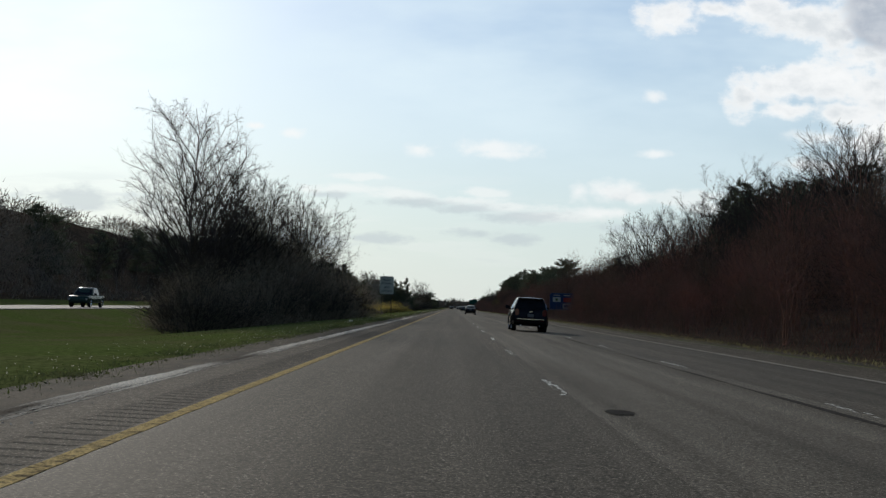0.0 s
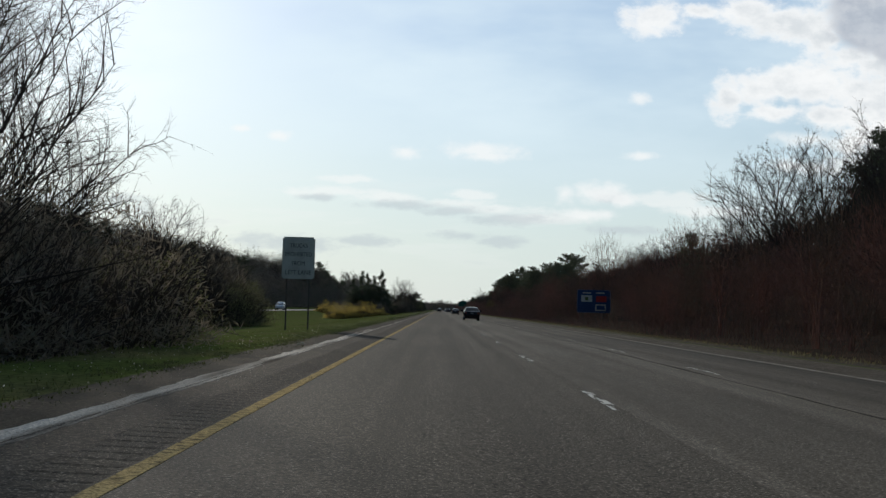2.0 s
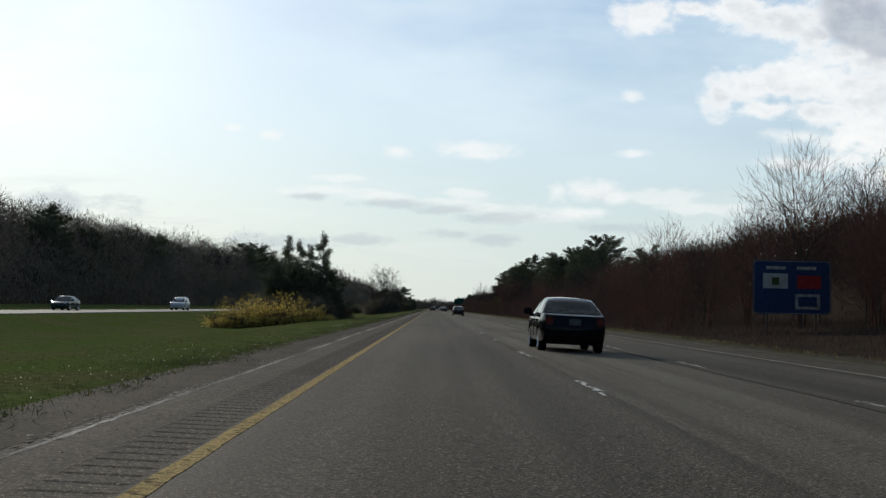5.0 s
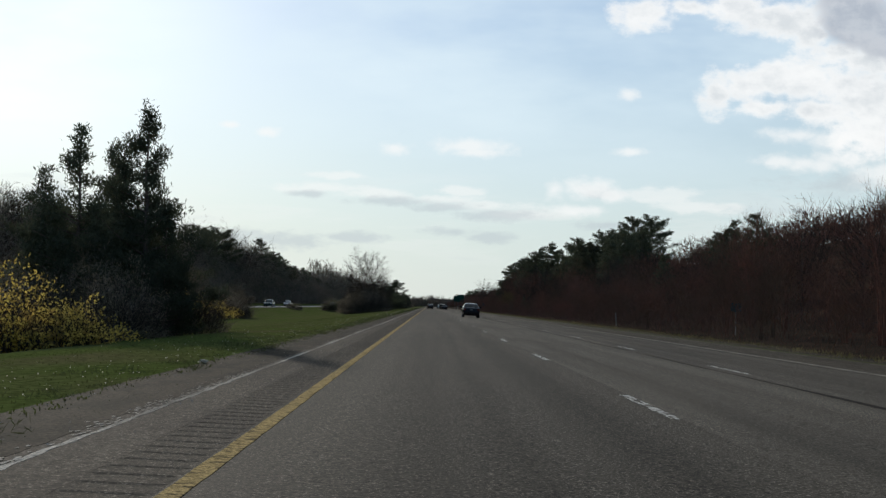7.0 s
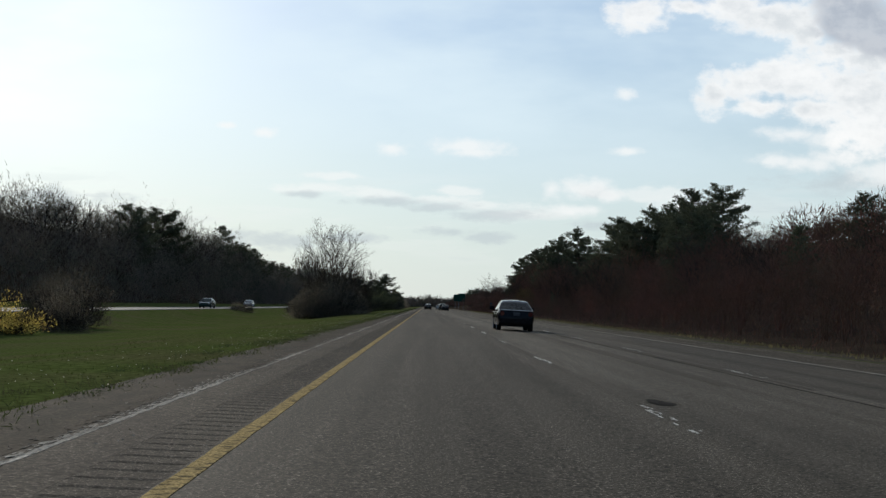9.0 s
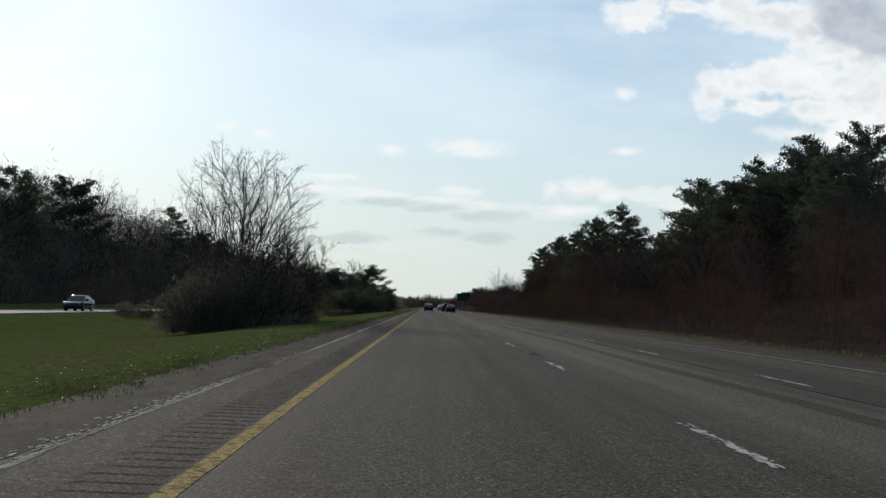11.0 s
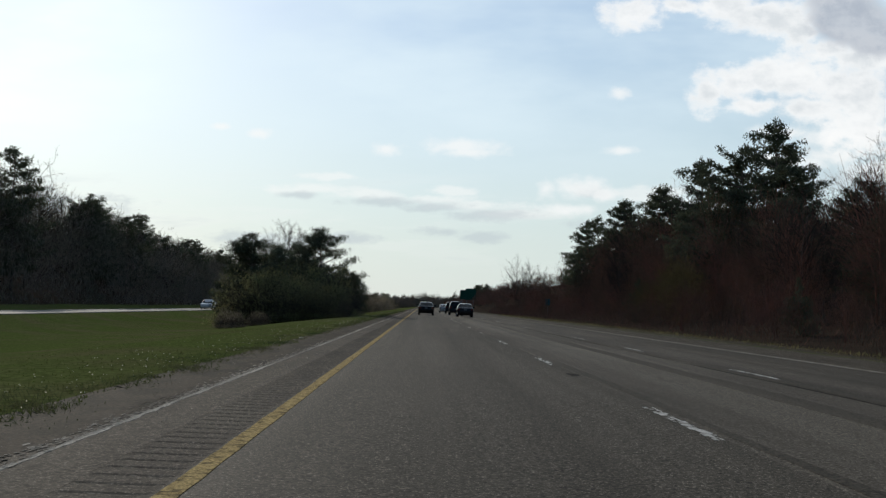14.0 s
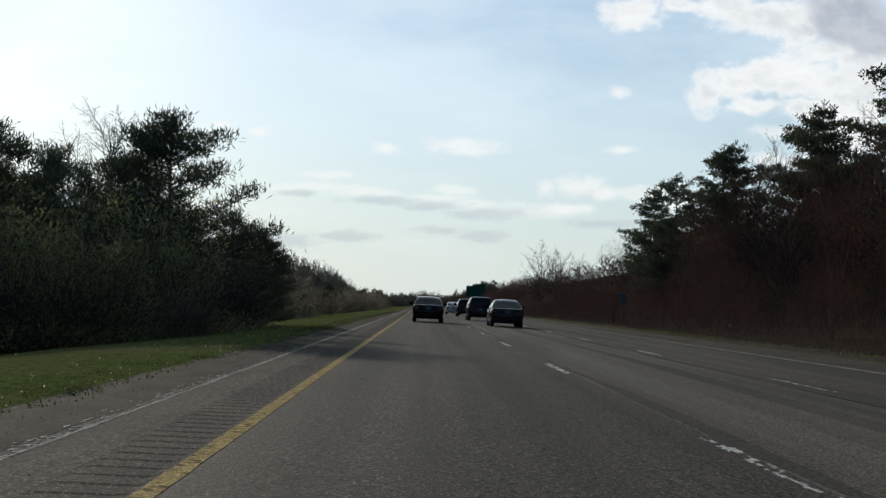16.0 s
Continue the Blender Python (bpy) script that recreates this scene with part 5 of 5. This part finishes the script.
def build_vehicle(name, spec, paint, m, label, category, group="", detailed=False, lamps_on=False, rack=False):
    root = thing(name, m, label, category, group)
    half, roof_half, belt, roof, sill = spec["half"], spec["roof_half"], spec["belt"], spec["roof"], spec["sill"]
    lower, cabin = spec["lower"], spec["cabin"]
    y_min, y_max = min(p[0] for p in lower), max(p[0] for p in lower)

    def width_at(y, z):
        w = half
        if z > belt:
            w = half - 0.05 - (half - 0.05 - roof_half) * min(1, (z - belt) / (roof - belt)) ** 1.15
        elif z > 0.6:
            w = half - 0.05 * ((z - 0.6) / (belt - 0.6)) ** 2
        else:
            w = half - 0.06 * ((0.6 - z) / 0.4) ** 2
        end = max(0.0, (y - (y_max - 0.85)) / 0.85, ((y_min + 0.7) - y) / 0.7)
        return w * (1 - 0.13 * end ** 2.2)

    def hull(outline, bevel):
        bm = bmesh.new()
        a = [bm.verts.new((1, y, z)) for y, z in outline]
        b = [bm.verts.new((-1, y, z)) for y, z in outline]
        fa, fb = bm.faces.new(a), bm.faces.new(b[::-1])
        k = len(outline)
        for i in range(k):
            bm.faces.new((a[i], b[i], b[(i + 1) % k], a[(i + 1) % k]))
        rim = [e for e in bm.edges if abs(e.verts[0].co.x - e.verts[1].co.x) < 1e-6 and (e.verts[0].co.z + e.verts[1].co.z) / 2 > sill + 0.08]
        bmesh.ops.bevel(bm, geom=rim, offset=bevel, segments=3, profile=0.5, affect="EDGES", clamp_overlap=True)
        bmesh.ops.triangulate(bm, faces=[f for f in bm.faces if len(f.verts) > 4])
        for x in (-0.7, -0.35, 0.0, 0.35, 0.7):
            bmesh.ops.bisect_plane(bm, geom=bm.verts[:] + bm.edges[:] + bm.faces[:], plane_co=(x, 0, 0), plane_no=(1, 0, 0))
        for y in np.linspace(y_min + 0.25, y_max - 0.25, 9):
            bmesh.ops.bisect_plane(bm, geom=bm.verts[:] + bm.edges[:] + bm.faces[:], plane_co=(0, float(y), 0), plane_no=(0, 1, 0))
        for z in (0.5, 0.66, 0.84, 1.24, 1.42, 1.58):
            bmesh.ops.bisect_plane(bm, geom=bm.verts[:] + bm.edges[:] + bm.faces[:], plane_co=(0, 0, z), plane_no=(0, 0, 1))
        for v in bm.verts:
            u = v.co.x
            w = width_at(v.co.y, v.co.z)
            bow = 0.10 * u * u
            far_end = max(0.0, (v.co.y - (y_max - 0.5)) / 0.5) - max(0.0, ((y_min + 0.5) - v.co.y) / 0.5)
            v.co.y -= bow * far_end
            if v.co.z > belt + 0.3:
                v.co.z += 0.035 * (1 - u * u) - 0.01
            v.co.x = u * w
        return bm

    # lower body with wheel arches
    arch_r = spec["wheel"] + 0.075
    outline = list(lower)
    front, back = spec["axles"][1], spec["axles"][0]
    for ax in (front, back):
        outline.append((ax + arch_r + 0.02, sill))
        for k in range(0, 9):
            a = math.pi * k / 8
            outline.append((ax + arch_r * math.cos(a), max(sill, spec["wheel"] - 0.02) + arch_r * math.sin(a) * 0.98))
        outline.append((ax - arch_r - 0.02, sill))
    part("body", hull(outline, 0.05), paint, root)
    part("cabin", hull(cabin, 0.06), paint, root)
    part("underbody", boxed(-half * 0.8, half * 0.8, y_min + 0.2, y_max - 0.25, sill - 0.06, sill + 0.3, bevel=0.03), M_PLASTIC, root)

    # glazing
    for poly in spec["windows"]:
        for s in (-1, 1):
            bm = bmesh.new()
            vs = [bm.verts.new((s * (width_at(y, z) + 0.007), y, z)) for y, z in poly]
            inner = [bm.verts.new((s * (width_at(y, z) - 0.03), y, z)) for y, z in poly]
            bm.faces.new(vs)
            bm.faces.new(inner[::-1])
            for i in range(len(vs)):
                bm.faces.new((vs[i], vs[(i + 1) % len(vs)], inner[(i + 1) % len(vs)], inner[i]))
            w = part("window", bm, M_GLASS, root)
            if detailed:
                bt = bmesh.new()
                pts = [Vector((s * (width_at(y, z) + 0.009), y, z)) for y, z in poly]
                mid = sum(pts, Vector()) / len(pts)
                for i in range(len(pts)):
                    a, b = pts[i], pts[(i + 1) % len(pts)]
                    wide = 0.016 if max(a.z, b.z) < belt + 0.08 else 0.004
                    a2, b2 = a + (a - mid).normalized() * wide, b + (b - mid).normalized() * wide
                    o = Vector((s * 0.006, 0, 0))
                    q = [bt.verts.new(p) for p in (a + o, b + o, b2 + o, a2 + o, a - o, b - o, b2 - o, a2 - o)]
                    for f in ((0, 1, 2, 3), (7, 6, 5, 4), (0, 4, 5, 1), (3, 2, 6, 7)):
                        bt.faces.new([q[j] for j in f])
                part("window_trim", bt, M_CHROME, w, "thin chrome window surround")

    def end_glass(nm, z0, z1, front_end):
        pts = [p for p in cabin]
        seq = pts[: len(pts) // 2 + 1] if not front_end else pts[len(pts) // 2:][::-1]
        zz, yy = [p[1] for p in seq], [p[0] for p in seq]
        if front_end:
            zz, yy = zz, yy
        order = np.argsort(zz)
        zs, yv = np.array(zz)[order], np.array(yy)[order]
        bm = bmesh.new()
        rows = []
        for z in np.linspace(z0, z1, 5):
            y = float(np.interp(z, zs, yv))
            row = []
            for u in np.linspace(-0.9, 0.9, 9):
                w = width_at(y, z) - 0.03
                row.append(bm.verts.new((u * w, y + (0.012 if front_end else -0.012) - (0.0 if not front_end else 0.0), float(z) + 0.0)))
            rows.append(row)
        for i in range(4):
            for j in range(8):
                bm.faces.new((rows[i][j], rows[i][j + 1], rows[i + 1][j + 1], rows[i + 1][j]))
        bmesh.ops.solidify(bm, geom=bm.faces[:], thickness=0.02)
        return part(nm, bm, M_TINTED if detailed else M_GLASS, root)

    end_glass("rear_window", *spec["rear_glass"], False)
    end_glass("windscreen", *spec["front_glass"], True)

    # wheels
    r, tw = spec["wheel"], spec["tyre"]
    for ax in spec["axles"]:
        for s in (-1, 1):
            cx = s * (half - 0.02 - tw / 2)
            bm = bmesh.new()
            lathe(bm, [(r * 0.74, -tw * 0.42), (r * 0.83, -tw * 0.5), (r * 0.95, -tw * 0.47), (r, -tw * 0.36), (r, tw * 0.36), (r * 0.95, tw * 0.47), (r * 0.83, tw * 0.5), (r * 0.74, tw * 0.42)], 28, cx, ax, r)
            wheel = part("wheel", bm, M_RUBBER, root)
            bm = bmesh.new()
            o = s * tw * 0.5
            lathe(bm, [(r * 0.76, o * 0.94), (r * 0.79, o * 1.0), (r * 0.73, o * 0.98), (r * 0.67, o * 0.45), (r * 0.3, o * 0.35), (0.02, o * 0.35)], 28, cx, ax, r)
            for k in range(5):
                a = 2 * math.pi * k / 5 + 0.3
                for da in (-0.17, 0.17):
                    c, sn = math.cos(a + da), math.sin(a + da)
                    p0, p1 = Vector((cx + o * 0.95, ax + c * r * 0.1, r + sn * r * 0.1)), Vector((cx + o * 0.93, ax + c * r * 0.73, r + sn * r * 0.73))
                    side = Vector((0, -sn, c)) * 0.022
                    q = [bm.verts.new(p + e + Vector((dx, 0, 0))) for dx in (0, -o * 0.25) for p, e in ((p0, side), (p0, -side), (p1, -side), (p1, side))]
                    for f in ((0, 1, 2, 3), (7, 6, 5, 4), (0, 3, 7, 4), (2, 1, 5, 6), (3, 2, 6, 7)):
                        bm.faces.new([q[j] for j in f])
            lathe(bm, [(0.0, o * 1.0), (r * 0.15, o * 0.98), (r * 0.16, o * 0.6)], 14, cx, ax, r)
            part("rim", bm, M_CHROME, wheel, "five-spoke chrome rim")

    # lamps
    z0, z1 = spec["tail"]
    for s in (-1, 1):
        y = y_min + 0.02
        w = width_at(y_min + 0.1, z1)
        bm = boxed(min(s * (w - 0.20), s * (w + 0.005)), max(s * (w - 0.20), s * (w + 0.005)), y + 0.005, y + 0.30, z0, z1, bevel=0.045)
        part("tail_light", bm, M_TAIL, root, "red tail light")
        y = y_max - 0.1
        w = width_at(y_max - 0.1, 0.7)
        bm = boxed(min(s * (w - 0.30), s * (w - 0.02)), max(s * (w - 0.30), s * (w - 0.02)), y - 0.25, y + 0.02, 0.62, 0.80, bevel=0.03)
        part("headlight", bm, M_LAMP_ON if lamps_on else M_HEAD, root)
        ym = spec["doors"][0] - 0.12
        wm = width_at(ym, belt)
        bm = bmesh.new()
        bmesh.ops.create_uvsphere(bm, u_segments=18, v_segments=12, radius=1.0)
        for v in bm.verts:
            v.co = Vector([math.copysign(abs(c) ** 0.62, c) for c in v.co])
            v.co = Vector((s * (wm + 0.15) + v.co.x * 0.125, ym + 0.02 + v.co.y * 0.075 * (1.0 if v.co.y > 0 else 0.6), belt + 0.11 + v.co.z * 0.092))
        mirror = part("mirror", bm, M_PLASTIC, root, "black door mirror", smooth=60)
        part("mirror_stalk", boxed(min(s * (wm - 0.03), s * (wm + 0.10)), max(s * (wm - 0.03), s * (wm + 0.10)), ym - 0.02, ym + 0.08, belt - 0.03, belt + 0.05, bevel=0.02), M_PLASTIC, mirror)
        for yd in spec["doors"][:2]:
            wd = width_at(yd - 0.8, belt - 0.12)
            part("door_handle", boxed(min(s * wd, s * (wd + 0.035)), max(s * wd, s * (wd + 0.035)), yd - 0.90, yd - 0.70, belt - 0.15, belt - 0.10, bevel=0.012), M_PLASTIC, root)
            bm = bmesh.new()
            rows = []
            for z in np.linspace(sill + 0.12, belt - 0.03, 9):
                w = width_at(yd, float(z))
                rows.append([bm.verts.new((s * (w + dx), yd + dy, float(z))) for dx, dy in ((-0.02, -0.005), (0.003, -0.005), (0.003, 0.005), (-0.02, 0.005))])
            for lo, hi in zip(rows, rows[1:]):
                for k in range(3):
                    bm.faces.new((lo[k], lo[k + 1], hi[k + 1], hi[k]))
            part("door_gap", bm, M_PLASTIC, root)
        if detailed:
            ws = half
            part("door_moulding", boxed(min(s * (ws - 0.02), s * (ws + 0.018)), max(s * (ws - 0.02), s * (ws + 0.018)), back + arch_r + 0.05, front - arch_r - 0.05, 0.645, 0.69, bevel=0.008), M_CHROME, root, "bright chrome door moulding")
            part("door_moulding", boxed(min(s * (ws - 0.02), s * (ws + 0.016)), max(s * (ws - 0.02), s * (ws + 0.016)), back + arch_r + 0.05, front - arch_r - 0.05, 0.585, 0.625, bevel=0.008), M_CHROME, root, "bright chrome door moulding")
            part("side_sill", boxed(min(s * (ws - 0.12), s * (ws + 0.02)), max(s * (ws - 0.12), s * (ws + 0.02)), back + arch_r + 0.03, front - arch_r - 0.03, 0.27, 0.36, bevel=0.02), M_DARK_PAINT, root)
            part("roof_rail", boxed(min(s * 0.60, s * 0.645), max(s * 0.60, s * 0.645), -1.75, -0.1, 1.675, 1.712, bevel=0.01), M_CHROME, root, "slim chrome roof rail")
            part("bumper_reflector", boxed(min(s * 0.5, s * 0.74), max(s * 0.5, s * 0.74), y_min - 0.012, y_min + 0.1, 0.50, 0.56, bevel=0.01), M_TAIL, root)
            part("wheel_flare", lathe(bmesh.new(), [(arch_r + 0.01, s * (half - 0.06)), (arch_r + 0.01, s * (half + 0.012)), (arch_r + 0.05, s * (half + 0.004)), (arch_r + 0.06, s * (half - 0.06))], 24, 0, back, spec["wheel"] - 0.02, -0.1, math.pi + 0.2), paint, root)
            part("wheel_flare", lathe(bmesh.new(), [(arch_r + 0.01, s * (half - 0.06)), (arch_r + 0.01, s * (half + 0.012)), (arch_r + 0.05, s * (half + 0.004)), (arch_r + 0.06, s * (half - 0.06))], 24, 0, front, spec["wheel"] - 0.02, -0.1, math.pi + 0.2), paint, root)
    plate_z = 0.82 if spec is not SEDAN else 0.80
    part("number_plate", boxed(-0.16, 0.16, y_min - 0.02, y_min + 0.08, plate_z - 0.09, plate_z + 0.08, bevel=0.008), M_PLATE, root, "plain pale number plate")
    part("rear_bumper", boxed(-half * 0.86, half * 0.86, y_min - 0.05, y_min + 0.2, sill + 0.06, sill + 0.26, bevel=0.05), paint if not detailed else M_BLACK_PAINT, root)
    if detailed:
        part("bumper_strip", boxed(-0.68, 0.68, y_min - 0.062, y_min + 0.05, 0.615, 0.65, bevel=0.008), M_CHROME, root, "chrome strip across the rear bumper")
        part("badge", boxed(-0.10, 0.10, y_min + 0.02, y_min + 0.1, 0.985, 1.02, bevel=0.008), M_CHROME, root, "small chrome badge shape")
        part("rear_wiper", boxed(-0.02, 0.42, y_min + 0.10, y_min + 0.13, 1.15, 1.17), M_PLASTIC, root)
        part("roof_spoiler", boxed(-0.62, 0.62, -2.16, -1.9, 1.655, 1.70, bevel=0.02), paint, root)
        for x in (-0.48, 0.48):
            bm = bmesh.new()
            bmesh.ops.create_cone(bm, cap_ends=True, segments=16, radius1=0.034, radius2=0.034, depth=0.3, matrix=pose(x, y_min + 0.2, 0.31, 90))
            part("exhaust_pipe", bm, M_STEEL, root)
    if rack:
        for s in (-1, 1):
            part("roof_rail", boxed(min(s * 0.58, s * 0.62), max(s * 0.58, s * 0.62), -1.7, 0.0, roof + 0.05, roof + 0.09, bevel=0.01), M_PLASTIC, root)
        for y in (-1.35, -0.35):
            part("crossbar", boxed(-0.7, 0.7, y - 0.03, y + 0.03, roof + 0.13, roof + 0.17, bevel=0.01), M_PLASTIC, root)
            for x in (-0.6, 0.6):
                part("rack_foot", boxed(x - 0.03, x + 0.03, y - 0.04, y + 0.04, roof - 0.02, roof + 0.14), M_PLASTIC, root)
    return root


FALL = math.degrees(math.atan(0.0301))


def on_road(x, y, turn=0.0):
    return pose(x, y, ground_z(x), 0, FALL if x > -10 else 0, turn)


build_vehicle("suv", SUV, M_BLACK_PAINT, on_road(4.76, 61.5), "glossy black sport utility car with chrome trim and chrome wheels", "car", detailed=True)
build_vehicle("sedan", SEDAN, M_BLACK_PAINT, on_road(0.30, 570), "black saloon car seen from behind in the fast lane", "car", "cars ahead")
build_vehicle("sedan", SEDAN, M_DARK_PAINT, on_road(4.45, 566), "dark saloon car in the middle lane", "car", "cars ahead")
build_vehicle("suv", SUV, M_RED_PAINT, on_road(0.2, 652), "maroon sport utility car with a roof rack", "car", "cars ahead", rack=True)
build_vehicle("suv", SUV, M_DARK_PAINT, on_road(4.15, 588), "dark sport utility car in the middle lane", "car", "cars ahead")
build_vehicle("suv", SUV, M_DARK_PAINT, on_road(4.3, 618), "dark sport utility car in the middle lane", "car", "cars ahead")
build_vehicle("sedan", SEDAN, M_SILVER_PAINT, on_road(3.7, 640), "silver saloon car far ahead", "car", "cars ahead")
build_vehicle("minivan", VAN, M_WHITE_PAINT, on_road(0.6, 690), "white minivan far ahead", "car", "cars ahead")
build_vehicle("sedan", SEDAN, M_BLACK_PAINT, on_road(3.75, 190), "black saloon car in the middle lane", "car", "cars ahead")
build_vehicle("sedan", SEDAN, M_DARK_PAINT, on_road(4.1, 340), "dark saloon car in the middle lane", "car", "cars ahead")
for nm, spec, paint, x, y, on, lab in [("pickup_truck", PICKUP, M_GREEN_PAINT, -32.5, 106, False, "dark pickup truck on the opposite carriageway"), ("minivan", VAN, M_SILVER_PAINT, -33.9, 240, False, "silver minivan on the opposite carriageway"),
                                       ("sedan", SEDAN, M_GREEN_PAINT, -37.2, 276, False, "dark saloon car on the opposite carriageway"), ("suv", SUV, M_WHITE_PAINT, -34, 315, False, "white sport utility car on the opposite carriageway"),
                                       ("sedan", SEDAN, M_GREEN_PAINT, -32.0, 453, False, "dark saloon car with a pale roof on the opposite carriageway"), ("sedan", SEDAN, M_SILVER_PAINT, -37.6, 530, False, "silver saloon car on the opposite carriageway"),
                                       ("sedan", SEDAN, M_WHITE_PAINT, -33.0, 620, False, "white saloon car on the opposite carriageway")]:
    build_vehicle(nm, spec, paint, on_road(x, y, 180), lab, "car", "oncoming cars", lamps_on=on)


# ---- signs and posts ----
def sign_board(root, name, x0, x1, z0, z1, mat, border=None, depth=0.03, y=0.0, radius=0.06):
    bm = boxed(x0, x1, y - depth / 2, y + depth / 2, z0, z1)
    es = [e for e in bm.edges if abs(e.verts[0].co.y - e.verts[1].co.y) > depth * 0.5]
    bmesh.ops.bevel(bm, geom=es, offset=radius, segments=4, affect="EDGES")
    board = part(name, bm, mat, root)
    if border:
        t = 0.03
        for a, b, c, d in ((x0 + t, x1 - t, z1 - 2 * t, z1 - t), (x0 + t, x1 - t, z0 + t, z0 + 2 * t), (x0 + t, x0 + 2 * t, z0 + 2 * t, z1 - 2 * t), (x1 - 2 * t, x1 - t, z0 + 2 * t, z1 - 2 * t)):
            part("border", boxed(a, b, y - depth / 2 - 0.004, y - depth / 2 + 0.002, c, d), border, board)
    return board


def lettering(board, words, x, y, z, width, height, mat):
    cu = bpy.data.curves.new("lettering", "FONT")
    cu.body, cu.align_x, cu.size, cu.extrude = words, "CENTER", 1.0, 0.002
    cu.materials.append(mat)
    ob = new("lettering", cu)
    bpy.context.view_layer.update()
    dx, dy = ob.dimensions.x, ob.dimensions.y
    ob.parent = board
    ob.location, ob.rotation_euler, ob.scale = (x, y, z), (math.pi / 2, 0, 0), (width / dx, height / dy, 1)
    return ob


sx, sy = -5.35, 108.8
truck_sign = thing("road_sign", pose(sx, sy, 0, 0, 0, 2), "white regulatory road sign on two posts in the median grass", "road sign")
board = sign_board(truck_sign, "sign_panel", -0.64, 0.64, 2.05, 3.70, M_SIGN_WHITE)
for words, z, w, h in (("TRUCKS", 3.28, 0.70, 0.17), ("PROHIBITED", 2.94, 1.04, 0.16), ("FROM", 2.58, 0.50, 0.17), ("LEFT LANE", 2.22, 1.0, 0.17)):
    lettering(board, words, 0, -0.02, z, w, h, M_SIGN_BLACK)
for x in (-0.44, 0.44):
    bm = box(bmesh.new(), x - 0.03, x + 0.03, 0.02, 0.06, -0.4, 3.6, bevel=0.006)
    part("post", bm, M_POST_WOOD, truck_sign)

blue_sign = thing("service_sign", pose(22.25, 229, 0, 0, 0, 0), "blue motorway services sign with four square panels before the woods", "road sign")
board = sign_board(blue_sign, "sign_panel", -2.4, 2.4, 1.05, 4.35, M_SIGN_BLUE, M_EDGE, radius=0.15)
for x0, x1, z0, z1, mat in ((-1.8, -0.25, 2.62, 3.55, M_SIGN_WHITE), (0.3, 1.8, 2.62, 3.45, M_SIGN_RED), (-1.7, -0.35, 1.35, 2.4, M_SIGN_BLUE), (0.2, 1.75, 1.35, 2.3, M_EDGE)):
    panel = part("logo_panel", boxed(x0, x1, -0.032, -0.012, z0, z1, bevel=0.004), mat, board)
    if mat is M_EDGE:
        part("logo_shape", boxed(x0 + 0.2, x1 - 0.2, -0.04, -0.03, z0 + 0.18, z1 - 0.18, bevel=0.003), M_SIGN_BLUE, panel)
    if mat is M_SIGN_WHITE:
        part("logo_shape", boxed(-1.25, -0.8, -0.04, -0.03, 2.85, 3.3, bevel=0.003), M_GRASS, panel)
part("lettering_bar", boxed(-1.6, -0.4, -0.024, -0.012, 3.8, 4.0), M_EDGE, board)
part("lettering_bar", boxed(0.3, 1.5, -0.024, -0.012, 3.8, 4.0), M_EDGE, board)
for x in (-1.5, 1.5):
    part("post", boxed(x - 0.06, x + 0.06, 0.02, 0.14, -0.6, 4.2, bevel=0.01), M_POST_WOOD, blue_sign)

green_sign = thing("guide_sign", pose(15.6, 837, 0), "large green motorway guide sign of two panels on steel posts", "road sign")
sign_board(green_sign, "sign_panel", -2.7, -0.3, 3.5, 6.6, M_SIGN_GREEN, y=0.4, radius=0.1)
sign_board(green_sign, "sign_panel", -0.9, 2.7, 3.3, 7.15, M_SIGN_GREEN, radius=0.1)
for x in (-2.0, -0.4, 1.9):
    part("post", boxed(x - 0.1, x + 0.1, 0.5, 0.7, -0.6, 6.8, bevel=0.01), M_STEEL, green_sign)

for x, y, z, w, h in ((17.8, 288, 1.25, 0.6, 0.5), (17.9, 607, 1.75, 0.7, 0.95)):
    s = thing("marker_sign", pose(x, y, ground_z(x)), "small teal marker sign on a thin post before the brush", "road sign", "marker signs")
    sign_board(s, "sign_panel", -w / 2, w / 2, z - h / 2 + 0.4, z + h / 2 + 0.4, M_SIGN_TEAL, radius=0.04)
    part("post", boxed(-0.025, 0.025, 0.02, 0.06, -0.2, z + 0.4), M_STEEL, s)
delineator = thing("delineator", pose(16.2, 321.6, ground_z(16.2), 0, -4, 0), "white marker post leaning at the edge of the brush", "marker post")
bm = bmesh.new()
bmesh.ops.create_cone(bm, cap_ends=True, segments=10, radius1=0.05, radius2=0.045, depth=1.2, matrix=pose(0, 0, 0.55))
part("post", bm, M_SIGN_WHITE, delineator)
part("reflector", boxed(-0.04, 0.04, -0.06, -0.045, 0.95, 1.1), M_SIGN_WHITE, delineator)

# litter on the verge
rr = random.Random(5)
for x, y, s in ((-4.7, 63.6, 0.11), (-2.9, 89.5, 0.09), (-3.0, 416.7, 0.05), (-3.4, 236.5, 0.07), (-3.3, 470, 0.07)):
    bm = bmesh.new()
    bmesh.ops.create_icosphere(bm, subdivisions=2, radius=s)
    for v in bm.verts:
        v.co *= 0.7 + 0.6 * rr.random()
        v.co.z *= 0.45
    bag = thing("litter", pose(x, y, ground_z(x) + s * 0.2), "crumpled white scrap of litter on the verge", "litter", "roadside litter")
    part("scrap", bm, M_SPECK, bag, smooth=10)
